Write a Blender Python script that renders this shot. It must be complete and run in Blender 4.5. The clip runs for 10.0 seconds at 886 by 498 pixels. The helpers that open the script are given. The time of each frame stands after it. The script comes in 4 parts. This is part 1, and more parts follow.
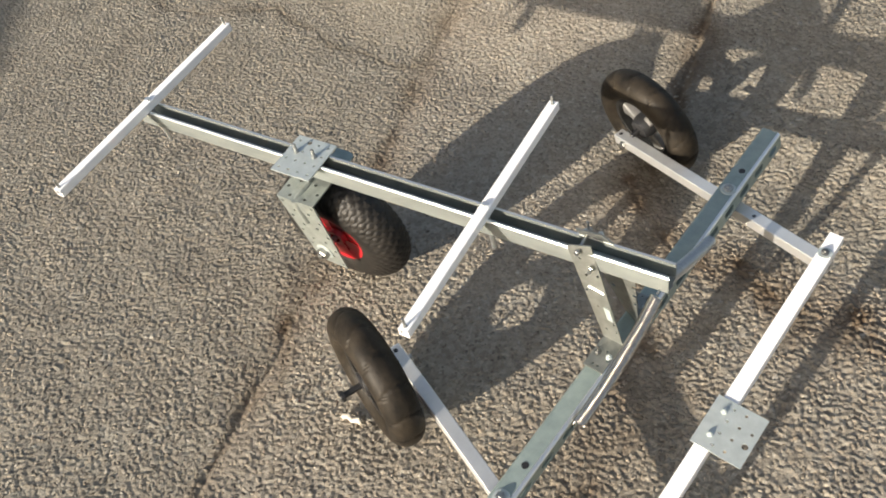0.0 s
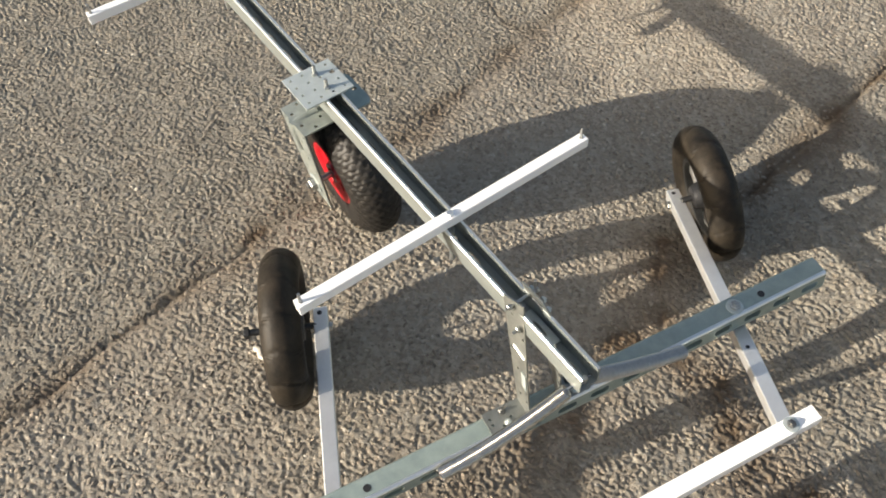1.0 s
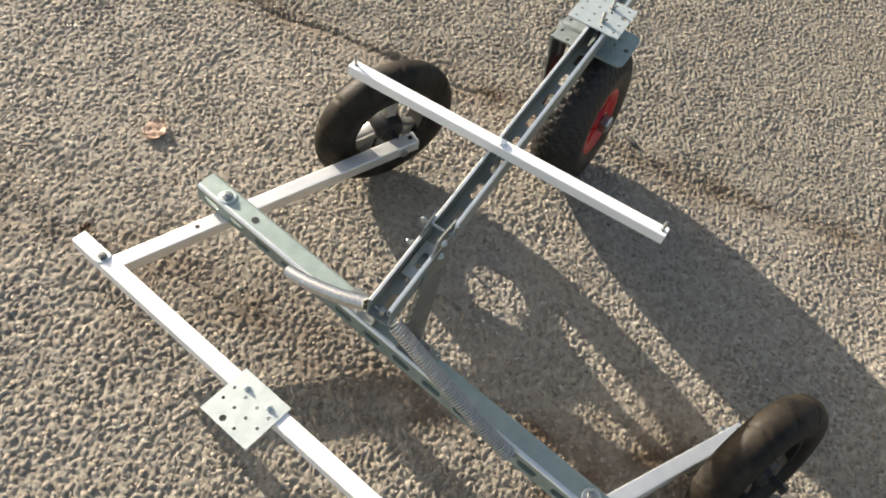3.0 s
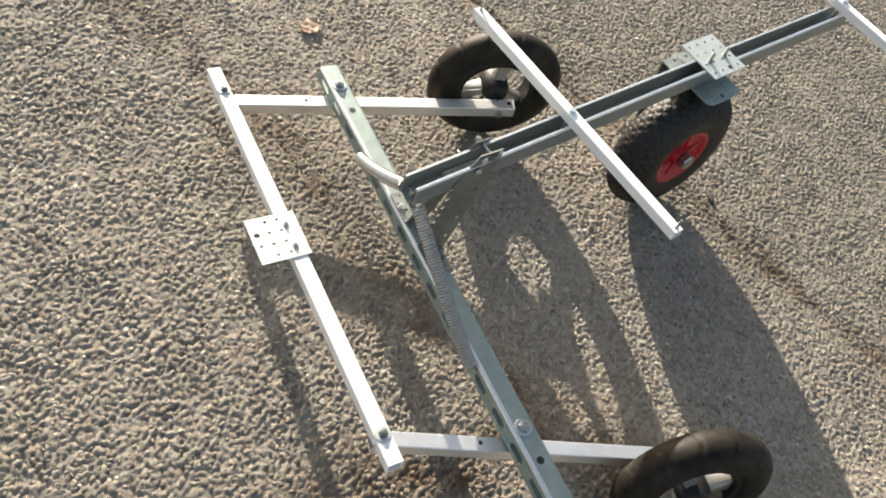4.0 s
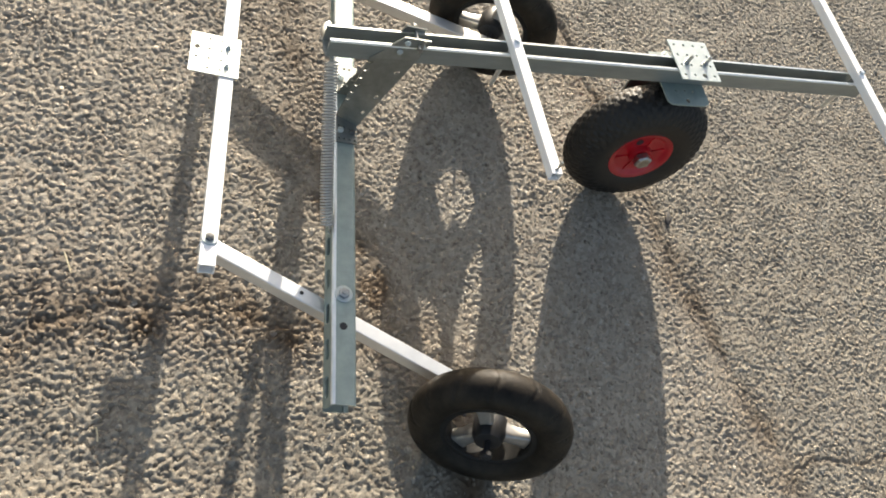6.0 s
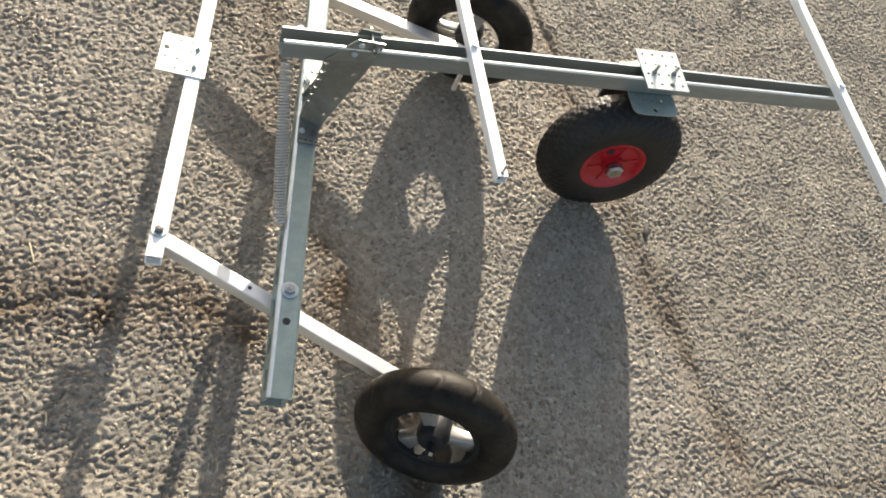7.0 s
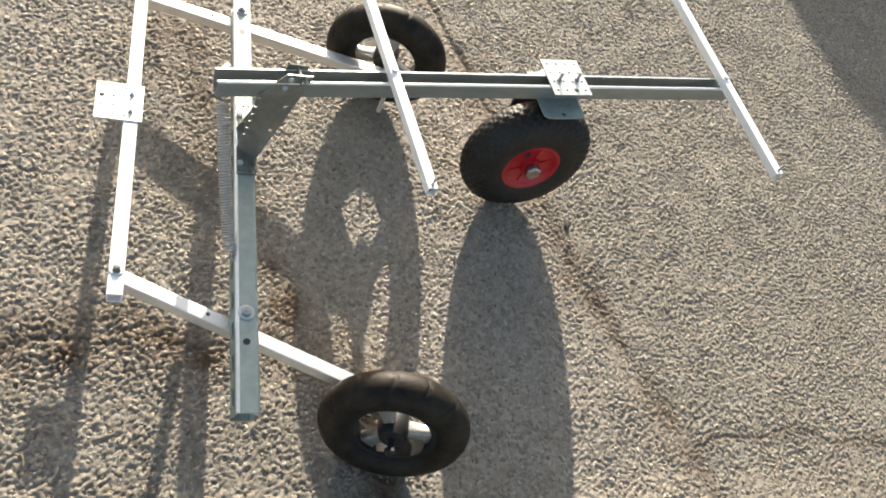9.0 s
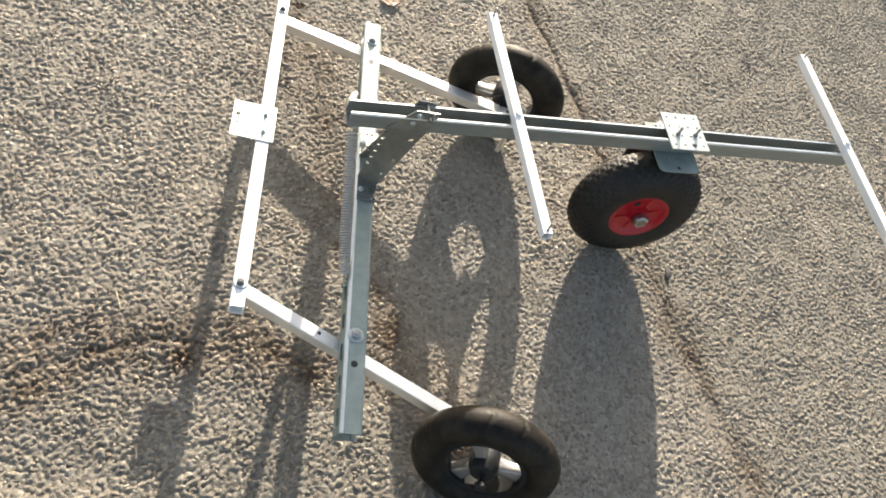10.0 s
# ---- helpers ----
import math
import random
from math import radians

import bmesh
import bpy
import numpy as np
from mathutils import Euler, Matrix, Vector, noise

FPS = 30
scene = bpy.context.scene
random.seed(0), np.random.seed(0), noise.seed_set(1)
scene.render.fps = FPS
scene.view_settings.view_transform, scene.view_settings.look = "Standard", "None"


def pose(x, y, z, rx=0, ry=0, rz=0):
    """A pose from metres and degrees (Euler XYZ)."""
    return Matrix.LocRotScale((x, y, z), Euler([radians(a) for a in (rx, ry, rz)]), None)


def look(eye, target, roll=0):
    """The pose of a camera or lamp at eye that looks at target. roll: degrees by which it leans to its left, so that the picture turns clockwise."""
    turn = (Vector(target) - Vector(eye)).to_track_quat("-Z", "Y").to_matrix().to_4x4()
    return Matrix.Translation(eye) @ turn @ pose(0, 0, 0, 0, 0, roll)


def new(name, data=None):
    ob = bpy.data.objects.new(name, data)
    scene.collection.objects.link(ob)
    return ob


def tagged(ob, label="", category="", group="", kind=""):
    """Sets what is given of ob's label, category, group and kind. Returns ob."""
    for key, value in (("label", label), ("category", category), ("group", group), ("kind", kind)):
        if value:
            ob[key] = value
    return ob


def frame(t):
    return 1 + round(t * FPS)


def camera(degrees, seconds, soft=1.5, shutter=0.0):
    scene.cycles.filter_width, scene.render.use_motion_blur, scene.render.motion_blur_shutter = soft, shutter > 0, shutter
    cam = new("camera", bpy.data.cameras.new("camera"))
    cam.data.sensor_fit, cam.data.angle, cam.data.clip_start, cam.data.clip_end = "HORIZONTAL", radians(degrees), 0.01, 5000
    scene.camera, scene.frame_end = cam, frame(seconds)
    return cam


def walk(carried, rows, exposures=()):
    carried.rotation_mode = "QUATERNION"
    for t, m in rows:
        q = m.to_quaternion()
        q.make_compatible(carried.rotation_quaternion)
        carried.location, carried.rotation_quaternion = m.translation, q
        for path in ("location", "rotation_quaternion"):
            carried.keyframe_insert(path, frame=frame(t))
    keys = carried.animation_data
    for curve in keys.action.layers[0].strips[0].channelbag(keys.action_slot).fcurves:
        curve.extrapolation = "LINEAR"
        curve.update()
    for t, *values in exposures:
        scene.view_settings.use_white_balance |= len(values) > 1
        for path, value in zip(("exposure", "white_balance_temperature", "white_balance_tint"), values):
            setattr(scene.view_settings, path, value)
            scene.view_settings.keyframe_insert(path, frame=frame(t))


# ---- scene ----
cam = camera(56.7, 10.0, soft=1.8)
PATH = [
    (0, pose(-0.3384, 0.5952, 1.0814, 41.926, 8.265, -140.471)),
    (0.2, pose(-0.3645, 0.5558, 1.0810, 39.074, 5.392, -132.950)),
    (0.3, pose(-0.3744, 0.5282, 1.0786, 39.466, 4.826, -130.640)),
    (0.5, pose(-0.3780, 0.4724, 1.0720, 39.422, 2.534, -125.561)),
    (0.7, pose(-0.3675, 0.4154, 1.0635, 38.601, -1.179, -121.305)),
    (0.8, pose(-0.3652, 0.3885, 1.0579, 37.832, -2.494, -119.494)),
    (1, pose(-0.3698, 0.3415, 1.0589, 38.161, -1.005, -116.450)),
    (1.2, pose(-0.3833, 0.2898, 1.0510, 38.104, -1.187, -110.370)),
    (1.3, pose(-0.3962, 0.2651, 1.0421, 37.731, -2.422, -105.778)),
    (1.5, pose(-0.4239, 0.1978, 1.0351, 35.587, -5.720, -96.861)),
    (1.7, pose(-0.4532, 0.1424, 1.0486, 34.383, -7.906, -88.572)),
    (1.8, pose(-0.4607, 0.1168, 1.0532, 33.676, -8.601, -85.191)),
    (2, pose(-0.4652, 0.0665, 1.0454, 33.420, -8.346, -79.362)),
    (2.2, pose(-0.4494, 0.0128, 1.0399, 35.331, -8.686, -74.832)),
    (2.3, pose(-0.4442, -0.0092, 1.0368, 35.159, -9.428, -73.434)),
    (2.5, pose(-0.4259, -0.0619, 1.0350, 34.440, -7.602, -69.612)),
    (2.7, pose(-0.4129, -0.1078, 1.0300, 32.234, -8.961, -63.194)),
    (2.8, pose(-0.4094, -0.1348, 1.0296, 32.207, -9.291, -59.562)),
    (3, pose(-0.4073, -0.1969, 1.0273, 32.077, -11.073, -49.675)),
    (3.2, pose(-0.4078, -0.2596, 1.0340, 31.018, -11.224, -39.686)),
    (4.3, pose(-0.4732, -0.4822, 1.0705, 30.994, -17.361, -22.742)),
    (4.5, pose(-0.4514, -0.5122, 1.0739, 30.525, -19.012, -19.530)),
    (4.7, pose(-0.4062, -0.5480, 1.0719, 28.805, -20.986, -14.796)),
    (4.8, pose(-0.3819, -0.5669, 1.0725, 27.704, -21.417, -11.762)),
    (5, pose(-0.3403, -0.5971, 1.0743, 28.066, -23.278, -8.211)),
    (5.2, pose(-0.3197, -0.6211, 1.0872, 28.800, -20.805, -6.156)),
    (5.3, pose(-0.3164, -0.6299, 1.0933, 29.866, -19.745, -6.586)),
    (5.5, pose(-0.2972, -0.6492, 1.0984, 28.390, -19.224, -4.960)),
    (5.7, pose(-0.2708, -0.6696, 1.0926, 26.642, -21.315, -4.037)),
    (6.8, pose(-0.1231, -0.6951, 1.0988, 24.764, -15.622, 2.705)),
    (7, pose(-0.1089, -0.7081, 1.1311, 26.203, -18.359, 1.125)),
    (7.2, pose(-0.1182, -0.7230, 1.1607, 26.961, -19.081, 0.302)),
    (7.3, pose(-0.1282, -0.7284, 1.1709, 27.306, -18.932, -1.482)),
    (7.5, pose(-0.1380, -0.7440, 1.1921, 28.368, -18.869, -3.894)),
    (7.7, pose(-0.1483, -0.7544, 1.2040, 28.919, -18.363, -5.390)),
    (7.8, pose(-0.1565, -0.7577, 1.2065, 28.913, -18.710, -5.780)),
    (8, pose(-0.1591, -0.7706, 1.2170, 29.890, -20.737, -7.687)),
    (8.2, pose(-0.1594, -0.7745, 1.2255, 30.469, -21.556, -8.854)),
    (8.3, pose(-0.1587, -0.7746, 1.2275, 30.681, -21.787, -9.392)),
    (8.5, pose(-0.1531, -0.7730, 1.2229, 31.211, -22.305, -11.068)),
    (8.7, pose(-0.1489, -0.7628, 1.2174, 30.791, -21.583, -10.577)),
    (8.8, pose(-0.1472, -0.7565, 1.2142, 30.266, -21.303, -9.426)),
    (9, pose(-0.1531, -0.7477, 1.2068, 29.231, -20.125, -6.748)),
    (9.2, pose(-0.1650, -0.7390, 1.2088, 28.701, -19.618, -4.133)),
    (9.3, pose(-0.1720, -0.7341, 1.2061, 28.494, -19.991, -2.873)),
    (9.5, pose(-0.1826, -0.7276, 1.2073, 28.132, -19.980, -0.638)),
    (9.7, pose(-0.1951, -0.7256, 1.2088, 27.918, -19.538, 1.285)),
    (9.8, pose(-0.2019, -0.7238, 1.2136, 27.699, -19.184, 1.835)),
    (10, pose(-0.2155, -0.7311, 1.2244, 27.932, -18.340, 1.007)),
]
EXPOSURES = [(0, 0.86, 6800, 10.5), (1, 0.89, 6800, 10.5), (1.5, 0.92, 6800, 10.5), (2.5, 1.03, 6850, 10.5), (5.5, 1.09, 6850, 10.5), (8.5, 1.30, 6850, 10.5), (10, 1.31, 6850, 10.5)]
walk(cam, PATH, EXPOSURES)

# ---- light ----
SUN_EL, SUN_AZ = radians(15.0), radians(6.5)     # low sun
world = bpy.data.worlds.new("sky")
scene.world = world
world.use_nodes = True
sky = world.node_tree.nodes.new("ShaderNodeTexSky")
sky.sky_type, sky.sun_disc = "NISHITA", False
sky.sun_elevation, sky.sun_rotation, sky.dust_density = SUN_EL, SUN_AZ, 3.0
background = world.node_tree.nodes["Background"]
background.inputs["Strength"].default_value = 0.116
haze = world.node_tree.nodes.new("ShaderNodeHueSaturation")      # a thin milky veil takes some blue out of the sky
haze.inputs["Saturation"].default_value = 0.85
world.node_tree.links.new(sky.outputs["Color"], haze.inputs["Color"])
world.node_tree.links.new(haze.outputs["Color"], background.inputs["Color"])
sun = new("sun", bpy.data.lights.new("sun", "SUN"))
sun.data.energy, sun.data.angle, sun.data.color = 4.9, radians(0.55), (1.0, 0.93, 0.82)
to_sun = Vector((math.sin(SUN_AZ) * math.cos(SUN_EL), math.cos(SUN_AZ) * math.cos(SUN_EL), math.sin(SUN_EL)))
sun.matrix_world = look(to_sun * 20, (0, 0, 0))


# ---- materials ----
def material(name):
    mat = bpy.data.materials.new(name)
    mat.use_nodes = True
    nodes, links = mat.node_tree.nodes, mat.node_tree.links
    return mat, nodes, links, nodes["Principled BSDF"]


def node(nodes, kind, **values):
    n = nodes.new(kind)
    for key, value in values.items():
        n.inputs[key].default_value = value
    return n


def ramp(nodes, stops):
    n = nodes.new("ShaderNodeValToRGB")
    while len(n.color_ramp.elements) < len(stops):
        n.color_ramp.elements.new(0.5)
    for e, (p, c) in zip(n.color_ramp.elements, stops):
        e.position, e.color = p, (*c, 1)
    return n


def surfaced(name, low, high, rough, metal=0.0, scale=40.0, bump=0.0, bump_scale=300.0, stretch=(1, 1, 1), spec=0.5):
    """A material whose colour and gloss wander between two values over the surface, with fine relief."""
    mat, nodes, links, bsdf = material(name)
    place = nodes.new("ShaderNodeNewGeometry")
    scaled = nodes.new("ShaderNodeVectorMath")
    scaled.operation = "MULTIPLY"
    scaled.inputs[1].default_value = stretch
    links.new(place.outputs["Position"], scaled.inputs[0])
    wide = node(nodes, "ShaderNodeTexNoise", Scale=scale, Detail=6.0, Roughness=0.65)
    links.new(scaled.outputs["Vector"], wide.inputs["Vector"])
    tint = ramp(nodes, [(0.3, low), (0.7, high)])
    links.new(wide.outputs["Fac"], tint.inputs["Fac"])
    links.new(tint.outputs["Color"], bsdf.inputs["Base Color"])
    gloss = node(nodes, "ShaderNodeMapRange")
    gloss.inputs["To Min"].default_value, gloss.inputs["To Max"].default_value = rough
    fine = node(nodes, "ShaderNodeTexNoise", Scale=bump_scale, Detail=3.0)
    links.new(scaled.outputs["Vector"], fine.inputs["Vector"])
    links.new(fine.outputs["Fac"], gloss.inputs["Value"])
    links.new(gloss.outputs["Result"], bsdf.inputs["Roughness"])
    bsdf.inputs["Metallic"].default_value = metal
    bsdf.inputs["Specular IOR Level"].default_value = spec
    if bump:
        b = node(nodes, "ShaderNodeBump", Strength=bump, Distance=0.001)
        links.new(fine.outputs["Fac"], b.inputs["Height"])
        links.new(b.outputs["Normal"], bsdf.inputs["Normal"])
    return mat


ZINC = surfaced("galvanised_steel", (0.245, 0.31, 0.292), (0.345, 0.41, 0.388), (0.40, 0.56), 0.5, 55, 0.12, 220)
RAIL = surfaced("rolled_zinc", (0.24, 0.265, 0.254), (0.335, 0.36, 0.347), (0.38, 0.52), 0.6, 40, 0.08, 260, (0.2, 1, 1))
BRACKET = surfaced("dark_zinc", (0.21, 0.22, 0.205), (0.31, 0.32, 0.30), (0.38, 0.54), 0.8, 60, 0.15, 220)
# lighter metal; on the beam's bend it stands for reflected sky
BRIGHT = surfaced("bright_metal_and_glint", (0.74, 0.77, 0.76), (0.88, 0.89, 0.88), (0.28, 0.40), 0.9, 60, 0.05, 220)
BOLT = surfaced("dark_bolt_steel", (0.13, 0.13, 0.125), (0.26, 0.26, 0.25), (0.28, 0.44), 0.9, 200, 0.0)
PLATE = surfaced("bright_zinc", (0.46, 0.515, 0.505), (0.58, 0.63, 0.62), (0.34, 0.48), 0.55, 60, 0.1, 240)
ALUMINIUM = surfaced("mill_aluminium", (0.94, 0.935, 0.93), (0.985, 0.98, 0.975), (0.34, 0.46), 0.12, 25, 0.05, 400)
FORK_ZINC = surfaced("dull_zinc", (0.28, 0.31, 0.29), (0.42, 0.455, 0.43), (0.36, 0.54), 0.65, 60, 0.2, 220)
ARM_METAL = surfaced("dull_aluminium", (0.72, 0.72, 0.71), (0.84, 0.84, 0.82), (0.36, 0.50), 0.8, 25, 0.06, 400)
STEEL = surfaced("bright_steel", (0.30, 0.31, 0.30), (0.52, 0.52, 0.50), (0.26, 0.42), 1.0, 200, 0.0)
SPRING_DARK = surfaced("dull_spring_steel", (0.42, 0.42, 0.405), (0.56, 0.555, 0.54), (0.28, 0.40), 0.75, 150, 0.0)
SPRING_STEEL = surfaced("spring_steel", (0.44, 0.43, 0.41), (0.57, 0.555, 0.53), (0.20, 0.30), 1.0, 150, 0.0)
RUBBER = surfaced("dusty_black_rubber", (0.0045, 0.004, 0.0035), (0.034, 0.027, 0.019), (0.46, 0.66), 0.0, 30, 0.4, 190, spec=0.2)
TREAD = surfaced("worn_tread_rubber", (0.005, 0.0046, 0.0042), (0.018, 0.0155, 0.013), (0.46, 0.62), 0.0, 45, 0.25, 300, spec=0.4)
RED = surfaced("red_plastic", (0.36, 0.005, 0.012), (0.46, 0.009, 0.018), (0.25, 0.4), 0.0, 60, 0.05, 400)
SILVER = surfaced("silver_plastic", (0.34, 0.33, 0.31), (0.46, 0.45, 0.43), (0.25, 0.42), 0.7, 80, 0.05, 300)
BLACK = surfaced("black_plastic", (0.012, 0.012, 0.013), (0.025, 0.025, 0.026), (0.35, 0.55), 0.0, 80, 0.1, 300)
LEAF = surfaced("dry_leaf", (0.34, 0.20, 0.125), (0.54, 0.38, 0.27), (0.5, 0.7), 0.0, 120, 0.3, 500)
BROWN_LEAF = surfaced("brown_leaf", (0.07, 0.04, 0.022), (0.17, 0.10, 0.055), (0.55, 0.75), 0.0, 120, 0.3, 500)
TWIG = surfaced("dry_twig", (0.42, 0.37, 0.30), (0.70, 0.66, 0.58), (0.6, 0.8), 0.0, 150, 0.2, 500)
# near-black that puts the shade inside the fork into colour
FORK_SHADE = surfaced("fork_inner_shade", (0.016, 0.024, 0.021), (0.045, 0.062, 0.054), (0.6, 0.8), 0.0, 90, 0.3, 300)
RIM_GREY = surfaced("grey_plastic", (0.007, 0.007, 0.007), (0.017, 0.017, 0.016), (0.5, 0.7), 0.0, 60, 0.1, 300, spec=0.3)
STRAW = surfaced("dry_straw", (0.50, 0.42, 0.26), (0.66, 0.58, 0.40), (0.5, 0.7), 0.0, 150, 0.1, 500)
PIT_DARK = surfaced("pit_dark", (0.05, 0.045, 0.04), (0.11, 0.10, 0.09), (0.7, 0.9), 0.0, 150, 0.4, 400)
WALL = surfaced("shade_wall_render", (0.42, 0.40, 0.36), (0.52, 0.50, 0.45), (0.8, 0.95), 0.0, 3, 0.4, 60)


def stone_material():
    """Light crushed stone, each chip of its own tint, dulled by soil along the joints."""
    mat, nodes, links, bsdf = material("stone_chips")
    geo = nodes.new("ShaderNodeNewGeometry")
    tint = ramp(nodes, [(0.0, (0.22, 0.19, 0.155)), (0.2, (0.285, 0.25, 0.207)), (0.55, (0.325, 0.290, 0.243)), (0.9, (0.36, 0.325, 0.278)), (1.0, (0.47, 0.445, 0.40))])
    links.new(geo.outputs["Random Per Island"], tint.inputs["Fac"])
    wide = node(nodes, "ShaderNodeTexNoise", Scale=5.0, Detail=5.0)
    links.new(geo.outputs["Position"], wide.inputs["Vector"])
    patch = ramp(nodes, [(0.3, (0.78, 0.77, 0.75)), (0.7, (1.12, 1.10, 1.06))])
    links.new(wide.outputs["Fac"], patch.inputs["Fac"])
    grain = node(nodes, "ShaderNodeTexNoise", Scale=380.0, Detail=4.0, Roughness=0.65)
    links.new(geo.outputs["Position"], grain.inputs["Vector"])
    speck = ramp(nodes, [(0.28, (0.62, 0.60, 0.57)), (0.72, (1.18, 1.18, 1.18))])
    links.new(grain.outputs["Fac"], speck.inputs["Fac"])
    one, two = nodes.new("ShaderNodeMix"), nodes.new("ShaderNodeMix")
    for m in (one, two):
        m.data_type, m.blend_type = "RGBA", "MULTIPLY"
        m.inputs["Factor"].default_value = 1.0
    links.new(tint.outputs["Color"], one.inputs["A"])
    links.new(patch.outputs["Color"], one.inputs["B"])
    links.new(one.outputs["Result"], two.inputs["A"])
    links.new(speck.outputs["Color"], two.inputs["B"])
    soil = nodes.new("ShaderNodeAttribute")
    soil.attribute_name = "soil"
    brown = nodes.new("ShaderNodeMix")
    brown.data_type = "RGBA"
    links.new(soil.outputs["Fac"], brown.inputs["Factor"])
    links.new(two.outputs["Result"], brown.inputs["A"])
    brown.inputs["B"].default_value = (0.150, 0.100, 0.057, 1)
    sand = nodes.new("ShaderNodeAttribute")
    sand.attribute_name = "sand"
    pale = nodes.new("ShaderNodeMix")
    pale.data_type = "RGBA"
    links.new(sand.outputs["Fac"], pale.inputs["Factor"])
    links.new(brown.outputs["Result"], pale.inputs["A"])
    pale.inputs["B"].default_value = (0.275, 0.232, 0.178, 1)
    slab = nodes.new("ShaderNodeAttribute")
    slab.attribute_name = "slab"
    older = nodes.new("ShaderNodeMix")
    older.data_type, older.blend_type = "RGBA", "MULTIPLY"
    links.new(slab.outputs["Fac"], older.inputs["Factor"])
    links.new(pale.outputs["Result"], older.inputs["A"])
    older.inputs["B"].default_value = (0.86, 0.87, 0.865, 1)
    links.new(older.outputs["Result"], bsdf.inputs["Base Color"])
    bsdf.inputs["Roughness"].default_value = 0.75
    bsdf.inputs["Specular IOR Level"].default_value = 0.35
    b = node(nodes, "ShaderNodeBump", Strength=0.8, Distance=0.0022)
    links.new(grain.outputs["Fac"], b.inputs["Height"])
    links.new(b.outputs["Normal"], bsdf.inputs["Normal"])
    return mat


def binder_material():
    """The dark binder between the chips; far off it carries the chips as grain."""
    mat, nodes, links, bsdf = material("asphalt_binder")
    geo = nodes.new("ShaderNodeNewGeometry")
    wide = node(nodes, "ShaderNodeTexNoise", Scale=6.0, Detail=6.0)
    links.new(geo.outputs["Position"], wide.inputs["Vector"])
    stones = nodes.new("ShaderNodeTexVoronoi")
    stones.inputs["Scale"].default_value = 120.0
    links.new(geo.outputs["Position"], stones.inputs["Vector"])
    each = nodes.new("ShaderNodeSeparateColor")
    links.new(stones.outputs["Color"], each.inputs["Color"])
    both = node(nodes, "ShaderNodeMix", Factor=0.45)
    links.new(wide.outputs["Fac"], both.inputs["A"])
    links.new(each.outputs["Red"], both.inputs["B"])
    tint = ramp(nodes, [(0.2, (0.222, 0.190, 0.148)), (0.5, (0.305, 0.269, 0.215)), (0.8, (0.372, 0.336, 0.274))])
    links.new(both.outputs["Result"], tint.inputs["Fac"])
    soil = nodes.new("ShaderNodeAttribute")
    soil.attribute_name = "soil"
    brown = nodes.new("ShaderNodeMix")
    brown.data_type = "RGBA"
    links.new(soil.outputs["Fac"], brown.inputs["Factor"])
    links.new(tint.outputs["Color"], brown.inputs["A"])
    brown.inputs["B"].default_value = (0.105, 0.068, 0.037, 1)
    sand = nodes.new("ShaderNodeAttribute")
    sand.attribute_name = "sand"
    pale = nodes.new("ShaderNodeMix")
    pale.data_type = "RGBA"
    links.new(sand.outputs["Fac"], pale.inputs["Factor"])
    links.new(brown.outputs["Result"], pale.inputs["A"])
    pale.inputs["B"].default_value = (0.275, 0.232, 0.178, 1)
    slab = nodes.new("ShaderNodeAttribute")
    slab.attribute_name = "slab"
    older = nodes.new("ShaderNodeMix")
    older.data_type, older.blend_type = "RGBA", "MULTIPLY"
    links.new(slab.outputs["Fac"], older.inputs["Factor"])
    links.new(pale.outputs["Result"], older.inputs["A"])
    older.inputs["B"].default_value = (0.86, 0.87, 0.865, 1)
    links.new(older.outputs["Result"], bsdf.inputs["Base Color"])
    grit = node(nodes, "ShaderNodeTexNoise", Scale=420.0, Detail=4.0, Roughness=0.65)
    links.new(geo.outputs["Position"], grit.inputs["Vector"])
    bsdf.inputs["Roughness"].default_value = 0.85
    b = node(nodes, "ShaderNodeBump", Strength=0.7, Distance=0.0022)
    links.new(grit.outputs["Fac"], b.inputs["Height"])
    links.new(b.outputs["Normal"], bsdf.inputs["Normal"])
    return mat


STONE, BINDER = stone_material(), binder_material()


# ---- mesh helpers ----
def part(name, bm, mat, parent=None, label="", smooth=False):
    """Links a bmesh, made in world coordinates, as one mesh object under a thing or a part."""
    bmesh.ops.recalc_face_normals(bm, faces=bm.faces)
    mesh = bpy.data.meshes.new(name)
    bm.to_mesh(mesh)
    bm.free()
    mesh.materials.append(mat)
    if smooth:
        mesh.polygons.foreach_set("use_smooth", [True] * len(mesh.polygons))
        mesh.set_sharp_from_angle(angle=radians(38))
    ob = new(name, mesh)
    if parent:
        ob.parent = parent
        ob.matrix_parent_inverse = parent.matrix_world.inverted()
    return tagged(ob, label)


def loft(bm, loops, closed=True, caps=True):
    """Skins a row of loops with the same number of corners."""
    rows = [[bm.verts.new(p) for p in loop] for loop in loops]
    n = len(rows[0])
    for a, b in zip(rows, rows[1:]):
        for i in range(n if closed else n - 1):
            j = (i + 1) % n
            bm.faces.new((a[i], a[j], b[j], b[i]))
    if caps:
        bm.faces.new(rows[0][::-1])
        bm.faces.new(rows[-1])
    return rows


def bar(bm, profile, x0, x1, m):
    """A solid bar along local x from a closed outline in y and z."""
    loft(bm, [[m @ Vector((x, y, z)) for y, z in profile] for x in (x0, x1)])


